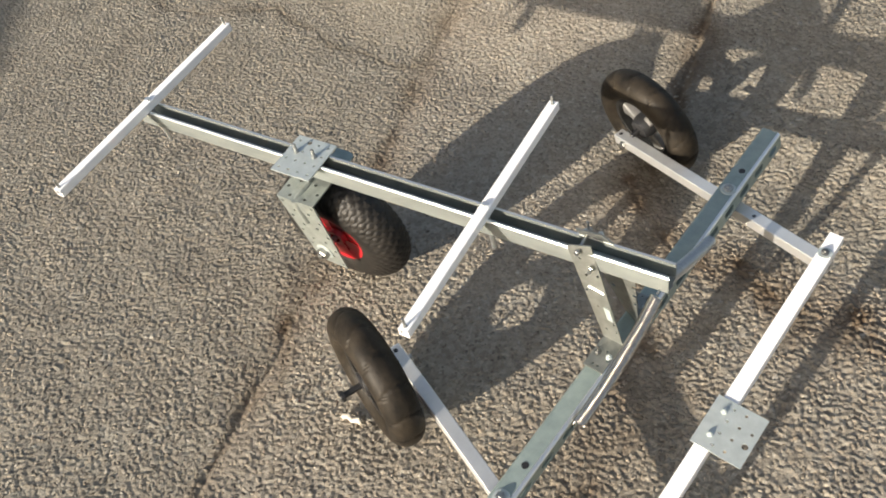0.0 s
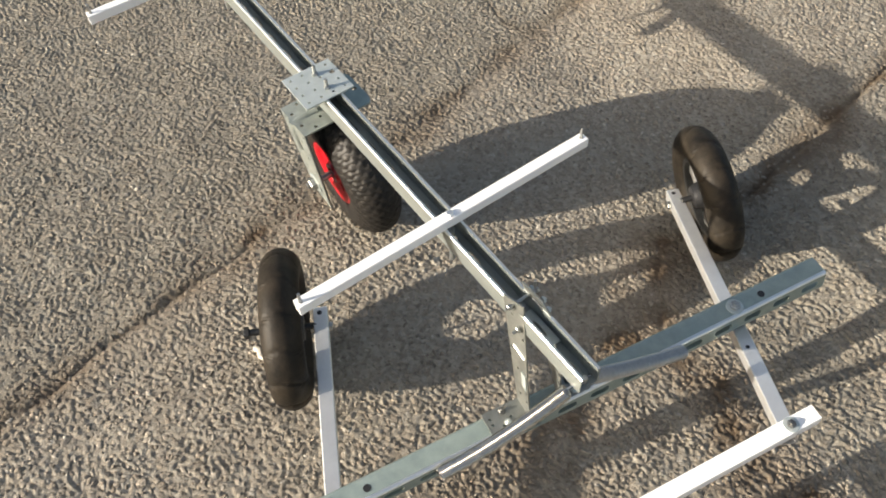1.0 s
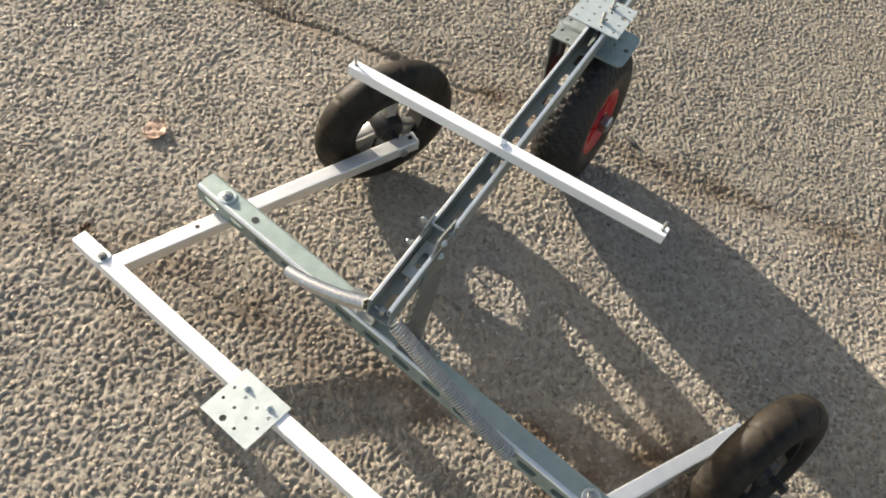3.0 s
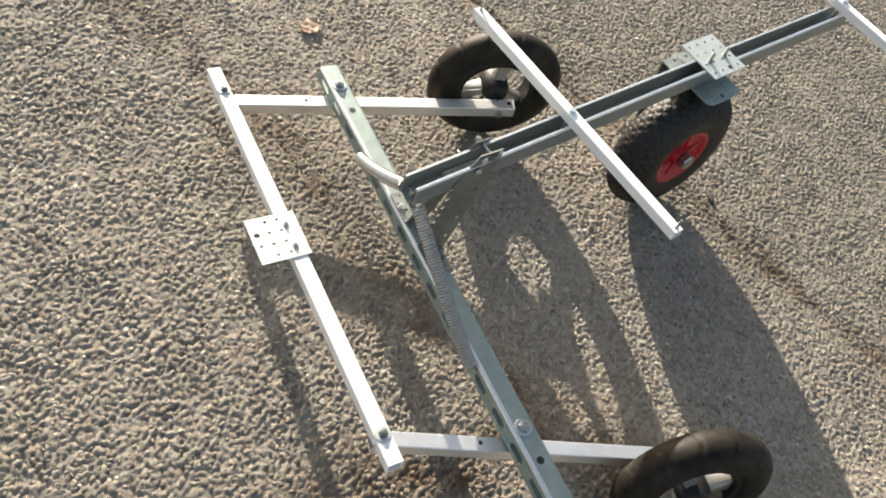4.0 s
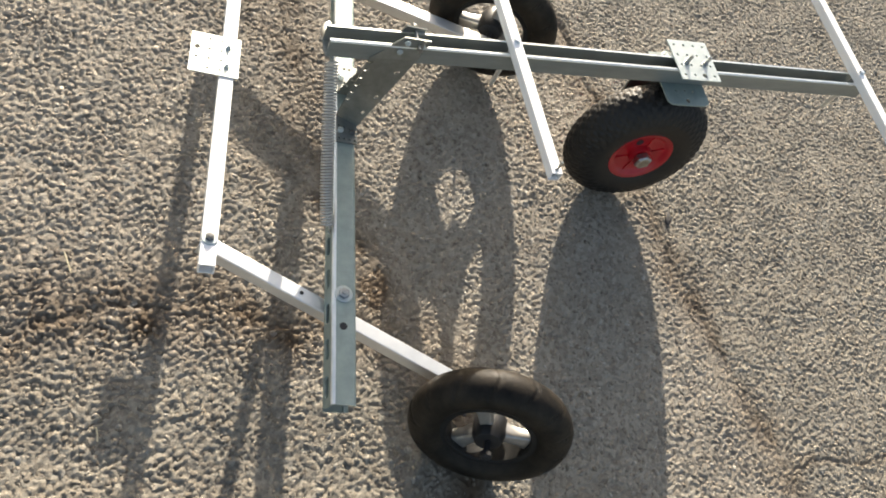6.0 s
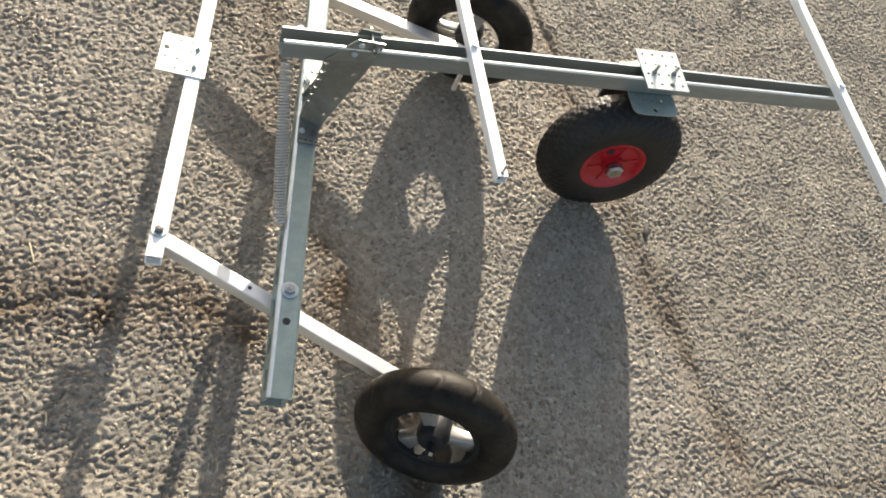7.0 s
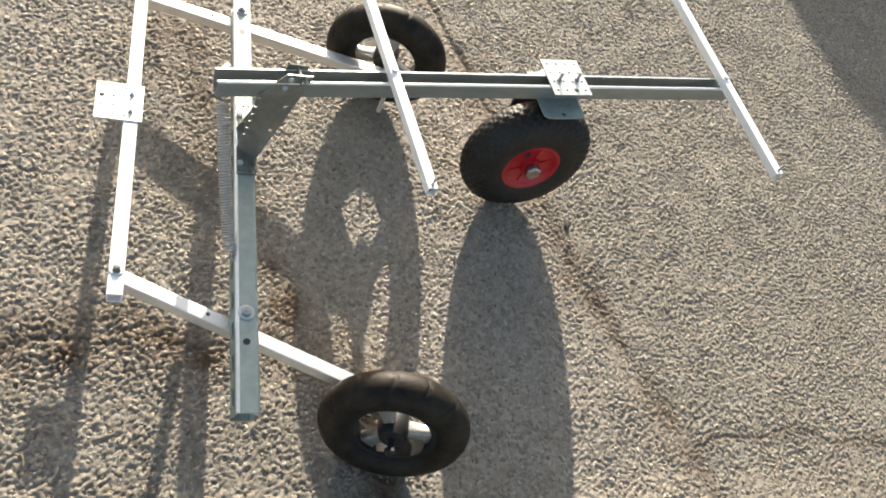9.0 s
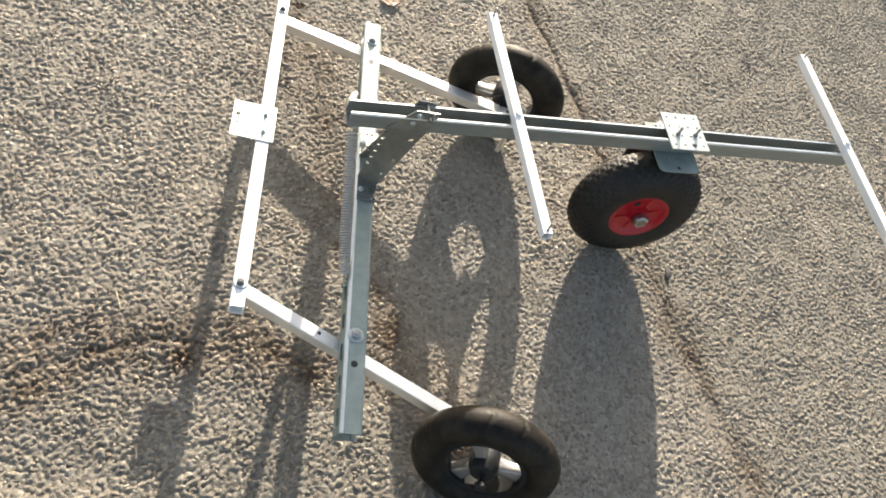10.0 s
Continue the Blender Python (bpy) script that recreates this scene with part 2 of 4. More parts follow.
def rounded(w, h, r, n=3):
    """A rectangle's outline with round corners."""
    out = []
    for cx, cy, a0 in ((w / 2 - r, h / 2 - r, 0), (-w / 2 + r, h / 2 - r, 90), (-w / 2 + r, -h / 2 + r, 180), (w / 2 - r, -h / 2 + r, 270)):
        for k in range(n + 1):
            a = radians(a0 + 90 * k / n)
            out.append((cx + r * math.cos(a), cy + r * math.sin(a)))
    return out


def square_tube(bm, w, wall, x0, x1, m, holes=()):
    """An open square tube along local x, its top at z = 0."""
    outer, inner = rounded(w, w, 0.0016), rounded(w - 2 * wall, w - 2 * wall, 0.0008)
    for x in (x0, x1):
        a = [bm.verts.new(m @ Vector((x, y, z - w / 2))) for y, z in outer]
        b = [bm.verts.new(m @ Vector((x, y, z - w / 2))) for y, z in inner]
        for i in range(len(a)):
            j = (i + 1) % len(a)
            bm.faces.new((a[i], a[j], b[j], b[i]))
        if x == x0:
            first = (a, b)
    for p, q in ((first[0], a), (first[1], b)):
        for i in range(len(p)):
            j = (i + 1) % len(p)
            bm.faces.new((p[i], p[j], q[j], q[i]))


def perforated(bm, cells, thick, m):
    """A sheet in local x and y, top at z = 0, made of cells (cx, cy, w, h, hole length, hole width); m is a pose or a function of (x, y, z)."""
    put = m if callable(m) else (lambda x, y, z: m @ Vector((x, y, z)))
    x0, x1 = min(c[0] - c[2] / 2 for c in cells), max(c[0] + c[2] / 2 for c in cells)
    y0, y1 = min(c[1] - c[3] / 2 for c in cells), max(c[1] + c[3] / 2 for c in cells)
    made = []
    for cx, cy, w, h, long, wide in cells:
        n, hole, edge = 16, [], []
        for k in range(n):
            a = 2 * math.pi * (k + 0.5) / n
            c, s = math.cos(a), math.sin(a)
            hole.append((cx + math.copysign((long - wide) / 2, c) + wide / 2 * c, cy + wide / 2 * s))
            g = min(w / 2 / abs(c), h / 2 / abs(s))
            edge.append((cx + g * c, cy + g * s))
        for sx, sy in ((1, 1), (-1, 1), (-1, -1), (1, -1)):
            corner = (cx + sx * w / 2, cy + sy * h / 2)
            near = min(range(n), key=lambda i: (edge[i][0] - corner[0]) ** 2 + (edge[i][1] - corner[1]) ** 2)
            edge[near] = corner
        out, outlow = [[bm.verts.new(put(x, y, z)) for x, y in edge] for z in (0, -thick)]
        made += out + outlow
        if long > 0:
            tops, lows = [[bm.verts.new(put(x, y, z)) for x, y in hole] for z in (0, -thick)]
            made += tops + lows
        else:
            bm.faces.new(out)
            bm.faces.new(outlow[::-1])
        for i in range(n):
            j = (i + 1) % n
            if long > 0:
                bm.faces.new((tops[i], tops[j], out[j], out[i]))
                bm.faces.new((lows[j], lows[i], outlow[i], outlow[j]))
                bm.faces.new((tops[j], tops[i], lows[i], lows[j]))
            (px, py), (qx, qy) = edge[i], edge[j]
            if any(abs(p - b) < 1e-6 and abs(q - b) < 1e-6 for p, q, b in ((px, qx, x0), (px, qx, x1), (py, qy, y0), (py, qy, y1))):
                bm.faces.new((out[i], out[j], outlow[j], outlow[i]))
    bmesh.ops.remove_doubles(bm, verts=made, dist=0.00002)


def channel(bm, w, h, x0, x1, m, pitch=0.05, slot=(0.027, 0.0075), lip=0.0042, t=0.0018, first=None, r=0.0022):
    """A cold-rolled C channel along local x: slotted web below, opening with two lips above (top at z = 0)."""
    for s in (1, -1):
        prof = []
        for k in range(4):                      # lower bend, outside
            a = radians(90 * k / 3)
            prof.append((w / 2 - r + r * math.sin(a), -h + r - r * math.cos(a)))
        for k in range(4):                      # upper bend
            a = radians(90 * k / 3)
            prof.append((w / 2 - r + r * math.cos(a), -r + r * math.sin(a)))
        prof += [(w / 2 - lip, 0), (w / 2 - lip, -0.006), (w / 2 - lip + t, -0.006), (w / 2 - lip + t, -t), (w / 2 - t, -t - 0.0006), (w / 2 - t, -h + t + 0.0006), (w / 2 - r, -h + t)]
        bar(bm, [(s * y, z) for y, z in prof], x0, x1, m)
    flat = w - 2 * r
    head = (first if first is not None else x0 + pitch / 2) - pitch / 2 - x0
    count = int((x1 - x0 - head) // pitch)
    tail = x1 - x0 - head - count * pitch
    cells = [(x0 + head + pitch * (k + 0.5), 0, pitch, flat, *slot) for k in range(count)]
    for a, b in ((x0, x0 + head), (x1 - tail, x1)):
        if b - a > 0.001:
            cells.append(((a + b) / 2, 0, b - a, flat, 0, 0))
    perforated(bm, cells, t, m @ Matrix.Translation((0, 0, -h + t)))


def turned(bm, profile, m, n=48, closed=False):
    """Turns a profile of (radius, along the axis) about local z."""
    rows = []
    for r, z in profile:
        rows.append([bm.verts.new(m @ Vector((r * math.cos(2 * math.pi * k / n), r * math.sin(2 * math.pi * k / n), z))) for k in range(n)])
    pairs = list(zip(rows, rows[1:])) + ([(rows[-1], rows[0])] if closed else [])
    for a, b in pairs:
        for i in range(n):
            j = (i + 1) % n
            bm.faces.new((a[i], a[j], b[j], b[i]))
    if not closed:
        bm.faces.new(rows[0][::-1])
        bm.faces.new(rows[-1])


def hex_bolt(bm, m, across=0.013, head=0.0055, washer=0.0, shank=0.0, tip=0.0, r=0.004):
    """A hexagon head on local z = 0 with an optional washer under it, shank below and thread above."""
    if washer:
        turned(bm, [(washer * 0.45, 0), (washer, 0), (washer, 0.0012), (washer * 0.95, 0.0016), (washer * 0.45, 0.0016)], m, 24, True)
    base = 0.0016 if washer else 0.0
    turned(bm, [(across / 2 / 0.866, base), (across / 2 / 0.866, base + head * 0.8), (across / 2 * 0.92, base + head)], m, 6)
    if tip:
        turned(bm, [(r, base + head - 0.001), (r, base + head + tip - 0.001), (r * 0.75, base + head + tip)], m, 12)
    if shank:
        turned(bm, [(r * 0.8, -shank), (r, -shank + 0.001), (r, 0.0005)], m, 12)


def along(p, q, up=(0, 0, 1)):
    """The pose at p with local x towards q and local z as near to up as can be."""
    p, q = Vector(p), Vector(q)
    x = (q - p).normalized()
    y = Vector(up).cross(x).normalized()
    z = x.cross(y)
    return Matrix.Translation(p) @ Matrix((x, y, z)).transposed().to_4x4()


def facing(p, axis, up=(0, 0, 1)):
    """The pose at p with local z along axis and local x as near to up as can be."""
    z = Vector(axis).normalized()
    y = z.cross(Vector(up)).normalized()
    x = y.cross(z)
    return Matrix.Translation(Vector(p)) @ Matrix((x, y, z)).transposed().to_4x4()


def coil(bm, p, q, radius, wire, turns, sag, n=14, ring=6):
    """A close-wound helical spring between two points, bowed by sag."""
    m = along(p, q)
    length = (Vector(q) - Vector(p)).length
    bow = m.inverted().to_3x3() @ Vector(sag)
    rows = []
    steps = int(turns * n)
    for k in range(steps + 1):
        a, t = 2 * math.pi * k / n, k / steps
        out = Vector((0, math.cos(a), math.sin(a)))
        c = Vector((length * t, 0, 0)) + radius * out + bow * 4 * t * (1 - t)
        rows.append([m @ (c + wire * (math.cos(2 * math.pi * j / ring) * out + math.sin(2 * math.pi * j / ring) * Vector((1, 0, 0)))) for j in range(ring)])
    loft(bm, rows)


def rod(bm, points, r, n=10):
    """A round rod through points."""
    rows = []
    for i, p in enumerate(points):
        a, b = Vector(points[max(i - 1, 0)]), Vector(points[min(i + 1, len(points) - 1)])
        m = facing(p, b - a, (0.3, 0.5, 0.8))
        rows.append([m @ Vector((r * math.cos(2 * math.pi * k / n), r * math.sin(2 * math.pi * k / n), 0)) for k in range(n)])
    loft(bm, rows)


# ---- ground ----
JOINTS = [
    [(0.20, 1.02), (0.277, 0.824), (0.348, 0.664), (0.424, 0.479), (0.509, 0.247), (0.555, 0.13), (0.595, 0.02), (0.632, -0.11), (0.671, -0.19), (0.740, -0.335), (0.800, -0.47), (0.86, -0.66), (0.93, -0.9), (1.02, -1.3)],
    [(0.78, -0.455), (0.851, -0.438), (0.919, -0.434), (0.989, -0.435), (1.069, -0.416), (1.128, -0.451), (1.208, -0.447), (1.296, -0.465), (1.361, -0.438), (1.473, -0.365), (1.53, -0.34), (1.62, -0.33), (1.9, -0.40), (2.5, -0.36)],
    [(-0.70, -0.47), (-0.56, -0.40), (-0.463, -0.357), (-0.396, -0.330), (-0.364, -0.302), (-0.29, -0.283), (-0.21, -0.267), (-0.135, -0.258), (-0.089, -0.275), (-0.024, -0.29), (0.06, -0.275), (0.14, -0.31), (0.20, -0.36)],
    [(-0.26, 0.70), (-0.181, 0.516), (-0.147, 0.453), (-0.085, 0.306), (-0.055, 0.18), (-0.03, 0.09), (-0.01, -0.02)],
    [(0.20, -0.36), (0.225, -0.50), (0.245, -0.60), (0.30, -0.80), (0.36, -0.98), (0.43, -1.25)],
]


def joint_distance(x, y):
    """How far points lie from the open joints, joint by joint."""
    out = []
    for line in JOINTS:
        best = np.full(x.shape, 9.0)
        for (ax, ay), (bx, by) in zip(line, line[1:]):
            dx, dy = bx - ax, by - ay
            t = np.clip(((x - ax) * dx + (y - ay) * dy) / (dx * dx + dy * dy), 0, 1)
            best = np.minimum(best, np.hypot(x - ax - t * dx, y - ay - t * dy))
        out.append(best)
    return np.array(out)


def waves(x, y, scale, seed):
    """Cheap smooth noise, about -1 to 1."""
    rng = np.random.default_rng(seed)
    out = np.zeros_like(x)
    for k in range(9):
        a, p, s = rng.uniform(0, 6.28), rng.uniform(0, 6.28), scale * rng.uniform(0.6, 1.8)
        out += np.sin((x * math.cos(a) + y * math.sin(a)) * s + p)
    return out / 5.0


def widths(x, y):
    """Half width of each joint: open in places, closed and filled in others."""
    main = np.where(y > 0.22, 0.0022, np.where(y < -0.25, 0.0005, 0.0007)) * (1 + 0.5 * waves(x, y, 30, 11))
    side = 0.0010 * (1 + 0.6 * waves(x, y, 40, 12))
    return np.clip(np.array([main, side, np.where(x < -0.14, 0.0015, 0.0012) * (1 + 0.7 * waves(x, y, 35, 13)), 0.0008 + 0 * x, np.where(y < -0.5, 0.0024, 0.0006)]), 0.0003, 0.005)


def wobble(x, y):
    return x + 0.006 * waves(x, y, 45, 3), y + 0.006 * waves(x, y, 45, 4)


def ground_height(x, y):
    d = joint_distance(*wobble(x, y))
    w = widths(x, y)
    groove = -(np.minimum(w * 1.6, 0.0045) * np.exp(-((d / (w * 2.6)) ** 2))).max(0)
    away = np.clip((-0.45 - y) / 0.52, 0, 1)
    rise = 0.040 * away * away * (3 - 2 * away)          # the ground climbs towards the next slab
    step = 0.010 * np.clip((0.245 - x - (y + 0.60) * 0.30) / 0.012, 0, 1) * np.clip((-0.50 - y) / 0.12, 0, 1)
    return rise + step + 0.0016 * waves(x, y, 9, 1) + 0.0008 * waves(x, y, 40, 2) + groove - 0.0022


def soil_amount(x, y):
    """Soil washed over the chips along the joints."""
    d = joint_distance(*wobble(x, y))
    reach = np.array([0.032, 0.014, 0.050, 0.062, 0.036])[:, None] * (1 + 0.75 * waves(x, y, 20, 5))
    band = (np.exp(-((d / np.maximum(reach, 0.008)) ** 2)) * np.array([0.72, 0.6, 0.85, 0.58, 0.9])[:, None]).max(0)
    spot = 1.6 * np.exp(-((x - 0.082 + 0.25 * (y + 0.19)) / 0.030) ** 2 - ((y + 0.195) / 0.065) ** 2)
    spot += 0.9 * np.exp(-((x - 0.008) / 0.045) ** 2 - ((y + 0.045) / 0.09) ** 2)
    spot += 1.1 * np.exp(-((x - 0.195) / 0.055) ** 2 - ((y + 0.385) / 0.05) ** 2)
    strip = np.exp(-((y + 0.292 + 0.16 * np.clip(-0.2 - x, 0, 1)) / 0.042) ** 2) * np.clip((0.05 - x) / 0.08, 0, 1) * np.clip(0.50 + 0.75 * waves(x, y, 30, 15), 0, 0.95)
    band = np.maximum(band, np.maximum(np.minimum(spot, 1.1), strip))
    return np.clip(band * (0.78 + 0.40 * waves(x, y, 60, 6) + 0.15 * waves(x, y, 160, 7)), 0, 0.95)


def beyond_joint(x, y):
    """Signed distance from the main joint, positive on the far slab."""
    best, side = np.full(x.shape, 9.0), np.zeros(x.shape)
    for (ax, ay), (bx, by) in zip(JOINTS[0], JOINTS[0][1:]):
        dx, dy = bx - ax, by - ay
        t = np.clip(((x - ax) * dx + (y - ay) * dy) / (dx * dx + dy * dy), 0, 1)
        d = np.hypot(x - ax - t * dx, y - ay - t * dy)
        near = d < best
        best = np.where(near, d, best)
        side = np.where(near, (dx * (y - ay) - dy * (x - ax)) / math.hypot(dx, dy), side)
    return side


def sand_amount(x, y):
    """Fine pale sand that has filled the chips beside the main joint, and a bare hollow."""
    strip = 0.75 * np.exp(-((beyond_joint(x, y) + 0.026) / 0.017) ** 2) * np.clip(0.5 + 0.6 * waves(x, y, 16, 21), 0, 1)
    hollow = np.exp(-((x - 1.445) / 0.030) ** 2 - ((y + 0.395) / 0.028) ** 2)
    return np.clip(np.maximum(strip, hollow) * (0.9 + 0.3 * waves(x, y, 90, 22)), 0, 1)


def slab_amount(x, y):
    """The slabs beyond the joints are a little older and greyer than the one under the cart."""
    far = beyond_joint(x, y) / 0.012 + 0.5 + 0.3 * waves(x, y, 70, 23)
    low = np.minimum((-0.33 - 0.20 * np.clip(x - 0.10, 0, 1) - y) / 0.05, (0.48 - x) / 0.10) + 0.4 * waves(x, y, 25, 24)
    return np.clip(np.maximum(far, 0.9 * np.clip(low, 0, 1)), 0, 1)


def rubble(x, y):
    """The broken edge along the cracked joint, where the surface crumbles."""
    return np.exp(-((y + 0.305 + 0.16 * np.clip(-0.2 - x, 0, 1)) / 0.045) ** 2) * np.clip((0.02 - x) / 0.08, 0, 1)


def stone_crust(rows, cols, step):
    """Relief of close-packed stone: broad rounded tops a finger's width apart, with narrow pits between them."""
    rng = np.random.default_rng(31)
    fx, fy = np.meshgrid(np.fft.fftfreq(cols, step), np.fft.fftfreq(rows, step))
    f = np.hypot(fx, fy)
    out = np.zeros((rows, cols))
    for length, spread, weight in ((0.0104, 0.45, 1.0), (0.022, 0.45, 0.45), (0.0068, 0.28, 0.62)):
        band = np.exp(-(((f * length - 1) / spread) ** 2))
        field = np.fft.ifft2(np.fft.fft2(rng.standard_normal((rows, cols))) * band).real
        out += weight * field / field.std()
    worn = np.fft.ifft2(np.fft.fft2(rng.standard_normal((rows, cols))) * np.exp(-((f * 0.05) ** 2))).real
    return (0.0017 + 0.00042 * np.clip(worn / worn.std(), -2, 2)) * np.tanh(0.85 * (out + 0.2))


def make_ground():
    def ticks(a, b, step, far):
        out = list(np.arange(a, b + step / 2, step))
        grow, lo, hi = step * 2, [a], [b]
        while hi[-1] < far:
            lo.append(lo[-1] - grow)
            hi.append(hi[-1] + grow)
            grow *= 2
        return np.array(lo[:0:-1] + out + hi[1:])
    xs, ys = ticks(-0.70, 2.25, 0.0028, 400), ticks(-1.20, 1.05, 0.0028, 400)
    gx, gy = np.meshgrid(xs, ys)
    x, y = gx.ravel(), gy.ravel()
    z = ground_height(x, y)
    inner = (gx > -0.7005) & (gx < 2.2505) & (gy > -1.2005) & (gy < 1.0505)
    rows, cols = inner.any(1).sum(), inner.any(0).sum()
    crust = np.zeros(gx.shape)
    crust[inner] = stone_crust(rows, cols, 0.0028).ravel()
    older = 1 / (1 + np.exp(np.clip((x - 0.02 + 0.4 * (y + 0.10)) / 0.06, -30, 30)))
    z += crust.ravel() * (1 - 0.5 * sand_amount(x, y)) * (1 + 0.6 * rubble(x, y) + 0.25 * older) - 0.0008 * rubble(x, y)
    near = (np.abs(x) < 4) & (np.abs(y) < 4)
    z[~near] = np.where(y[~near] < -1, 0.038, -0.0030)
    nx, ny = len(xs), len(ys)
    i, j = np.meshgrid(np.arange(nx - 1), np.arange(ny - 1))
    a = (j * nx + i).ravel()
    quads = np.stack([a, a + 1, a + nx + 1, a + nx], 1)
    mesh = bpy.data.meshes.new("ground")
    mesh.vertices.add(len(x))
    mesh.vertices.foreach_set("co", np.stack([x, y, z], 1).ravel())
    mesh.loops.add(quads.size)
    mesh.loops.foreach_set("vertex_index", quads.ravel().astype(np.int32))
    mesh.polygons.add(len(quads))
    mesh.polygons.foreach_set("loop_start", np.arange(0, quads.size, 4, dtype=np.int32))
    mesh.update(calc_edges=True)
    mesh.polygons.foreach_set("use_smooth", np.ones(len(quads), bool))
    soil = mesh.attributes.new("soil", "FLOAT", "POINT")
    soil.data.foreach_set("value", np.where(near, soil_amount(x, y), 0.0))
    sand = mesh.attributes.new("sand", "FLOAT", "POINT")
    sand.data.foreach_set("value", np.where(near, sand_amount(x, y), 0.0))
    slab = mesh.attributes.new("slab", "FLOAT", "POINT")
    slab.data.foreach_set("value", slab_amount(x, y))
    mesh.materials.append(BINDER)
    tagged(new("ground", mesh), "worn asphalt with dark binder and open joints", "ground", kind="structure")


PATCH = [(-0.66, 0.36), (-0.62, -0.26), (-0.44, -0.64), (0.0, -1.22), (0.6, -1.30), (1.22, -1.06), (1.5, -0.7), (2.05, 0.0), (2.46, 0.95), (1.6, 1.06), (0.4, 1.02), (-0.2, 0.92)]      # the chip-sealed stretch


def make_chips():
    """Crushed stone bedded in the asphalt: low flat-topped lumps of eleven corners, one island each."""
    rng = np.random.default_rng(7)
    step = 0.0102
    gx, gy = np.meshgrid(np.arange(-0.75, 2.5, step), np.arange(-1.32, 1.1, step * 0.87))
    gx = gx + (np.arange(gx.shape[0]) % 2)[:, None] * step / 2
    x, y = gx.ravel() + rng.uniform(-0.55, 0.55, gx.size) * step, gy.ravel() + rng.uniform(-0.55, 0.55, gx.size) * step
    inside = np.ones(x.size, bool)
    for (ax, ay), (bx, by) in zip(PATCH, PATCH[1:] + PATCH[:1]):
        inside &= (bx - ax) * (y - ay) - (by - ay) * (x - ax) > rng.normal(0, 0.008, x.size)
    coarse = 1 / (1 + np.exp(((x - 0.02) + 0.4 * (y + 0.10)) / 0.06)) * 0.16 * (1 + 0.2 * waves(x, y, 15, 8))     # coarser stone by the older edge
    thin = rng.uniform(size=x.size) < 1 - 1 / (1 + np.clip(coarse, 0, 1)) ** 1.5
    outside = ~inside | thin
    scale = 0.80 * (1 + np.clip(coarse, 0, 1))
    d = joint_distance(*wobble(x, y))
    keep = (d > widths(x, y) * rng.uniform(0.3, 1.5, x.size)).all(0) & (rng.uniform(size=x.size) > 0.02 + 0.60 * np.clip(soil_amount(x, y) - 0.35, 0, 1)) & ~outside
    x, y, scale = x[keep], y[keep], scale[keep]
    n, c = len(x), 5
    r = rng.uniform(0.0036, 0.0088, n) * scale
    size = rng.uniform(0.42, 0.95, n)
    turn = rng.uniform(0, 6.283, n)
    tall = rng.uniform(0.0005, 0.0017, n) * scale
    lean = rng.normal(0, 0.125, (n, 2))
    base = ground_height(x, y) + rng.normal(0.0001, 0.0004, n) - 0.0016 * sand_amount(x, y)
    k = np.arange(c) * 2 * np.pi / c
    verts = np.empty((n, 2 * c + 1, 3))
    for ring, (spread, up) in enumerate(((1.0, -0.45), (0.72, 0.80))):
        a = k[None] + 0.45 * ring + rng.uniform(-0.25, 0.25, (n, c))
        rr = r[:, None] * spread * rng.uniform(0.58, 1.30, (n, c))
        px, py = rr * np.cos(a), rr * np.sin(a) * size[:, None]
        part_of = slice(ring * c, ring * c + c)
        verts[:, part_of, 0] = px * np.cos(turn)[:, None] - py * np.sin(turn)[:, None]
        verts[:, part_of, 1] = px * np.sin(turn)[:, None] + py * np.cos(turn)[:, None]
        verts[:, part_of, 2] = tall[:, None] * up * rng.uniform(0.7, 1.2, (n, c))
    verts[:, -1, :2] = rng.normal(0, 0.0014, (n, 2)) * scale[:, None]
    verts[:, -1, 2] = tall
    verts[:, :, 2] += verts[:, :, 0] * lean[:, :1] + verts[:, :, 1] * lean[:, 1:]
    verts += np.stack([x, y, base], 1)[:, None]
    one = []
    for i in range(c):
        j = (i + 1) % c
        one += [(i, j, c + i), (j, c + j, c + i), (c + i, c + j, 2 * c)]
    faces = (np.array(one)[None] + (np.arange(n) * (2 * c + 1))[:, None, None]).reshape(-1)
    count = len(faces) // 3
    mesh = bpy.data.meshes.new("stone_chips")
    mesh.vertices.add(n * (2 * c + 1))
    mesh.vertices.foreach_set("co", verts.reshape(-1))
    mesh.loops.add(count * 3)
    mesh.loops.foreach_set("vertex_index", faces.astype(np.int32))
    mesh.polygons.add(count)
    mesh.polygons.foreach_set("loop_start", np.arange(0, count * 3, 3, dtype=np.int32))
    soil = mesh.attributes.new("soil", "FLOAT", "POINT")
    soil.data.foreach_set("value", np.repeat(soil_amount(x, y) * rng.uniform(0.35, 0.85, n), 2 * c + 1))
    sand = mesh.attributes.new("sand", "FLOAT", "POINT")
    sand.data.foreach_set("value", np.repeat(sand_amount(x, y) * rng.uniform(0.5, 1.0, n), 2 * c + 1))
    slab = mesh.attributes.new("slab", "FLOAT", "POINT")
    slab.data.foreach_set("value", np.repeat(slab_amount(x, y), 2 * c + 1))
    mesh.update(calc_edges=True)
    mesh.materials.append(STONE)
    tagged(new("stone_chips", mesh), "light beige crushed stone chips bedded in worn asphalt", "gravel", kind="stuff")


make_ground()
make_chips()

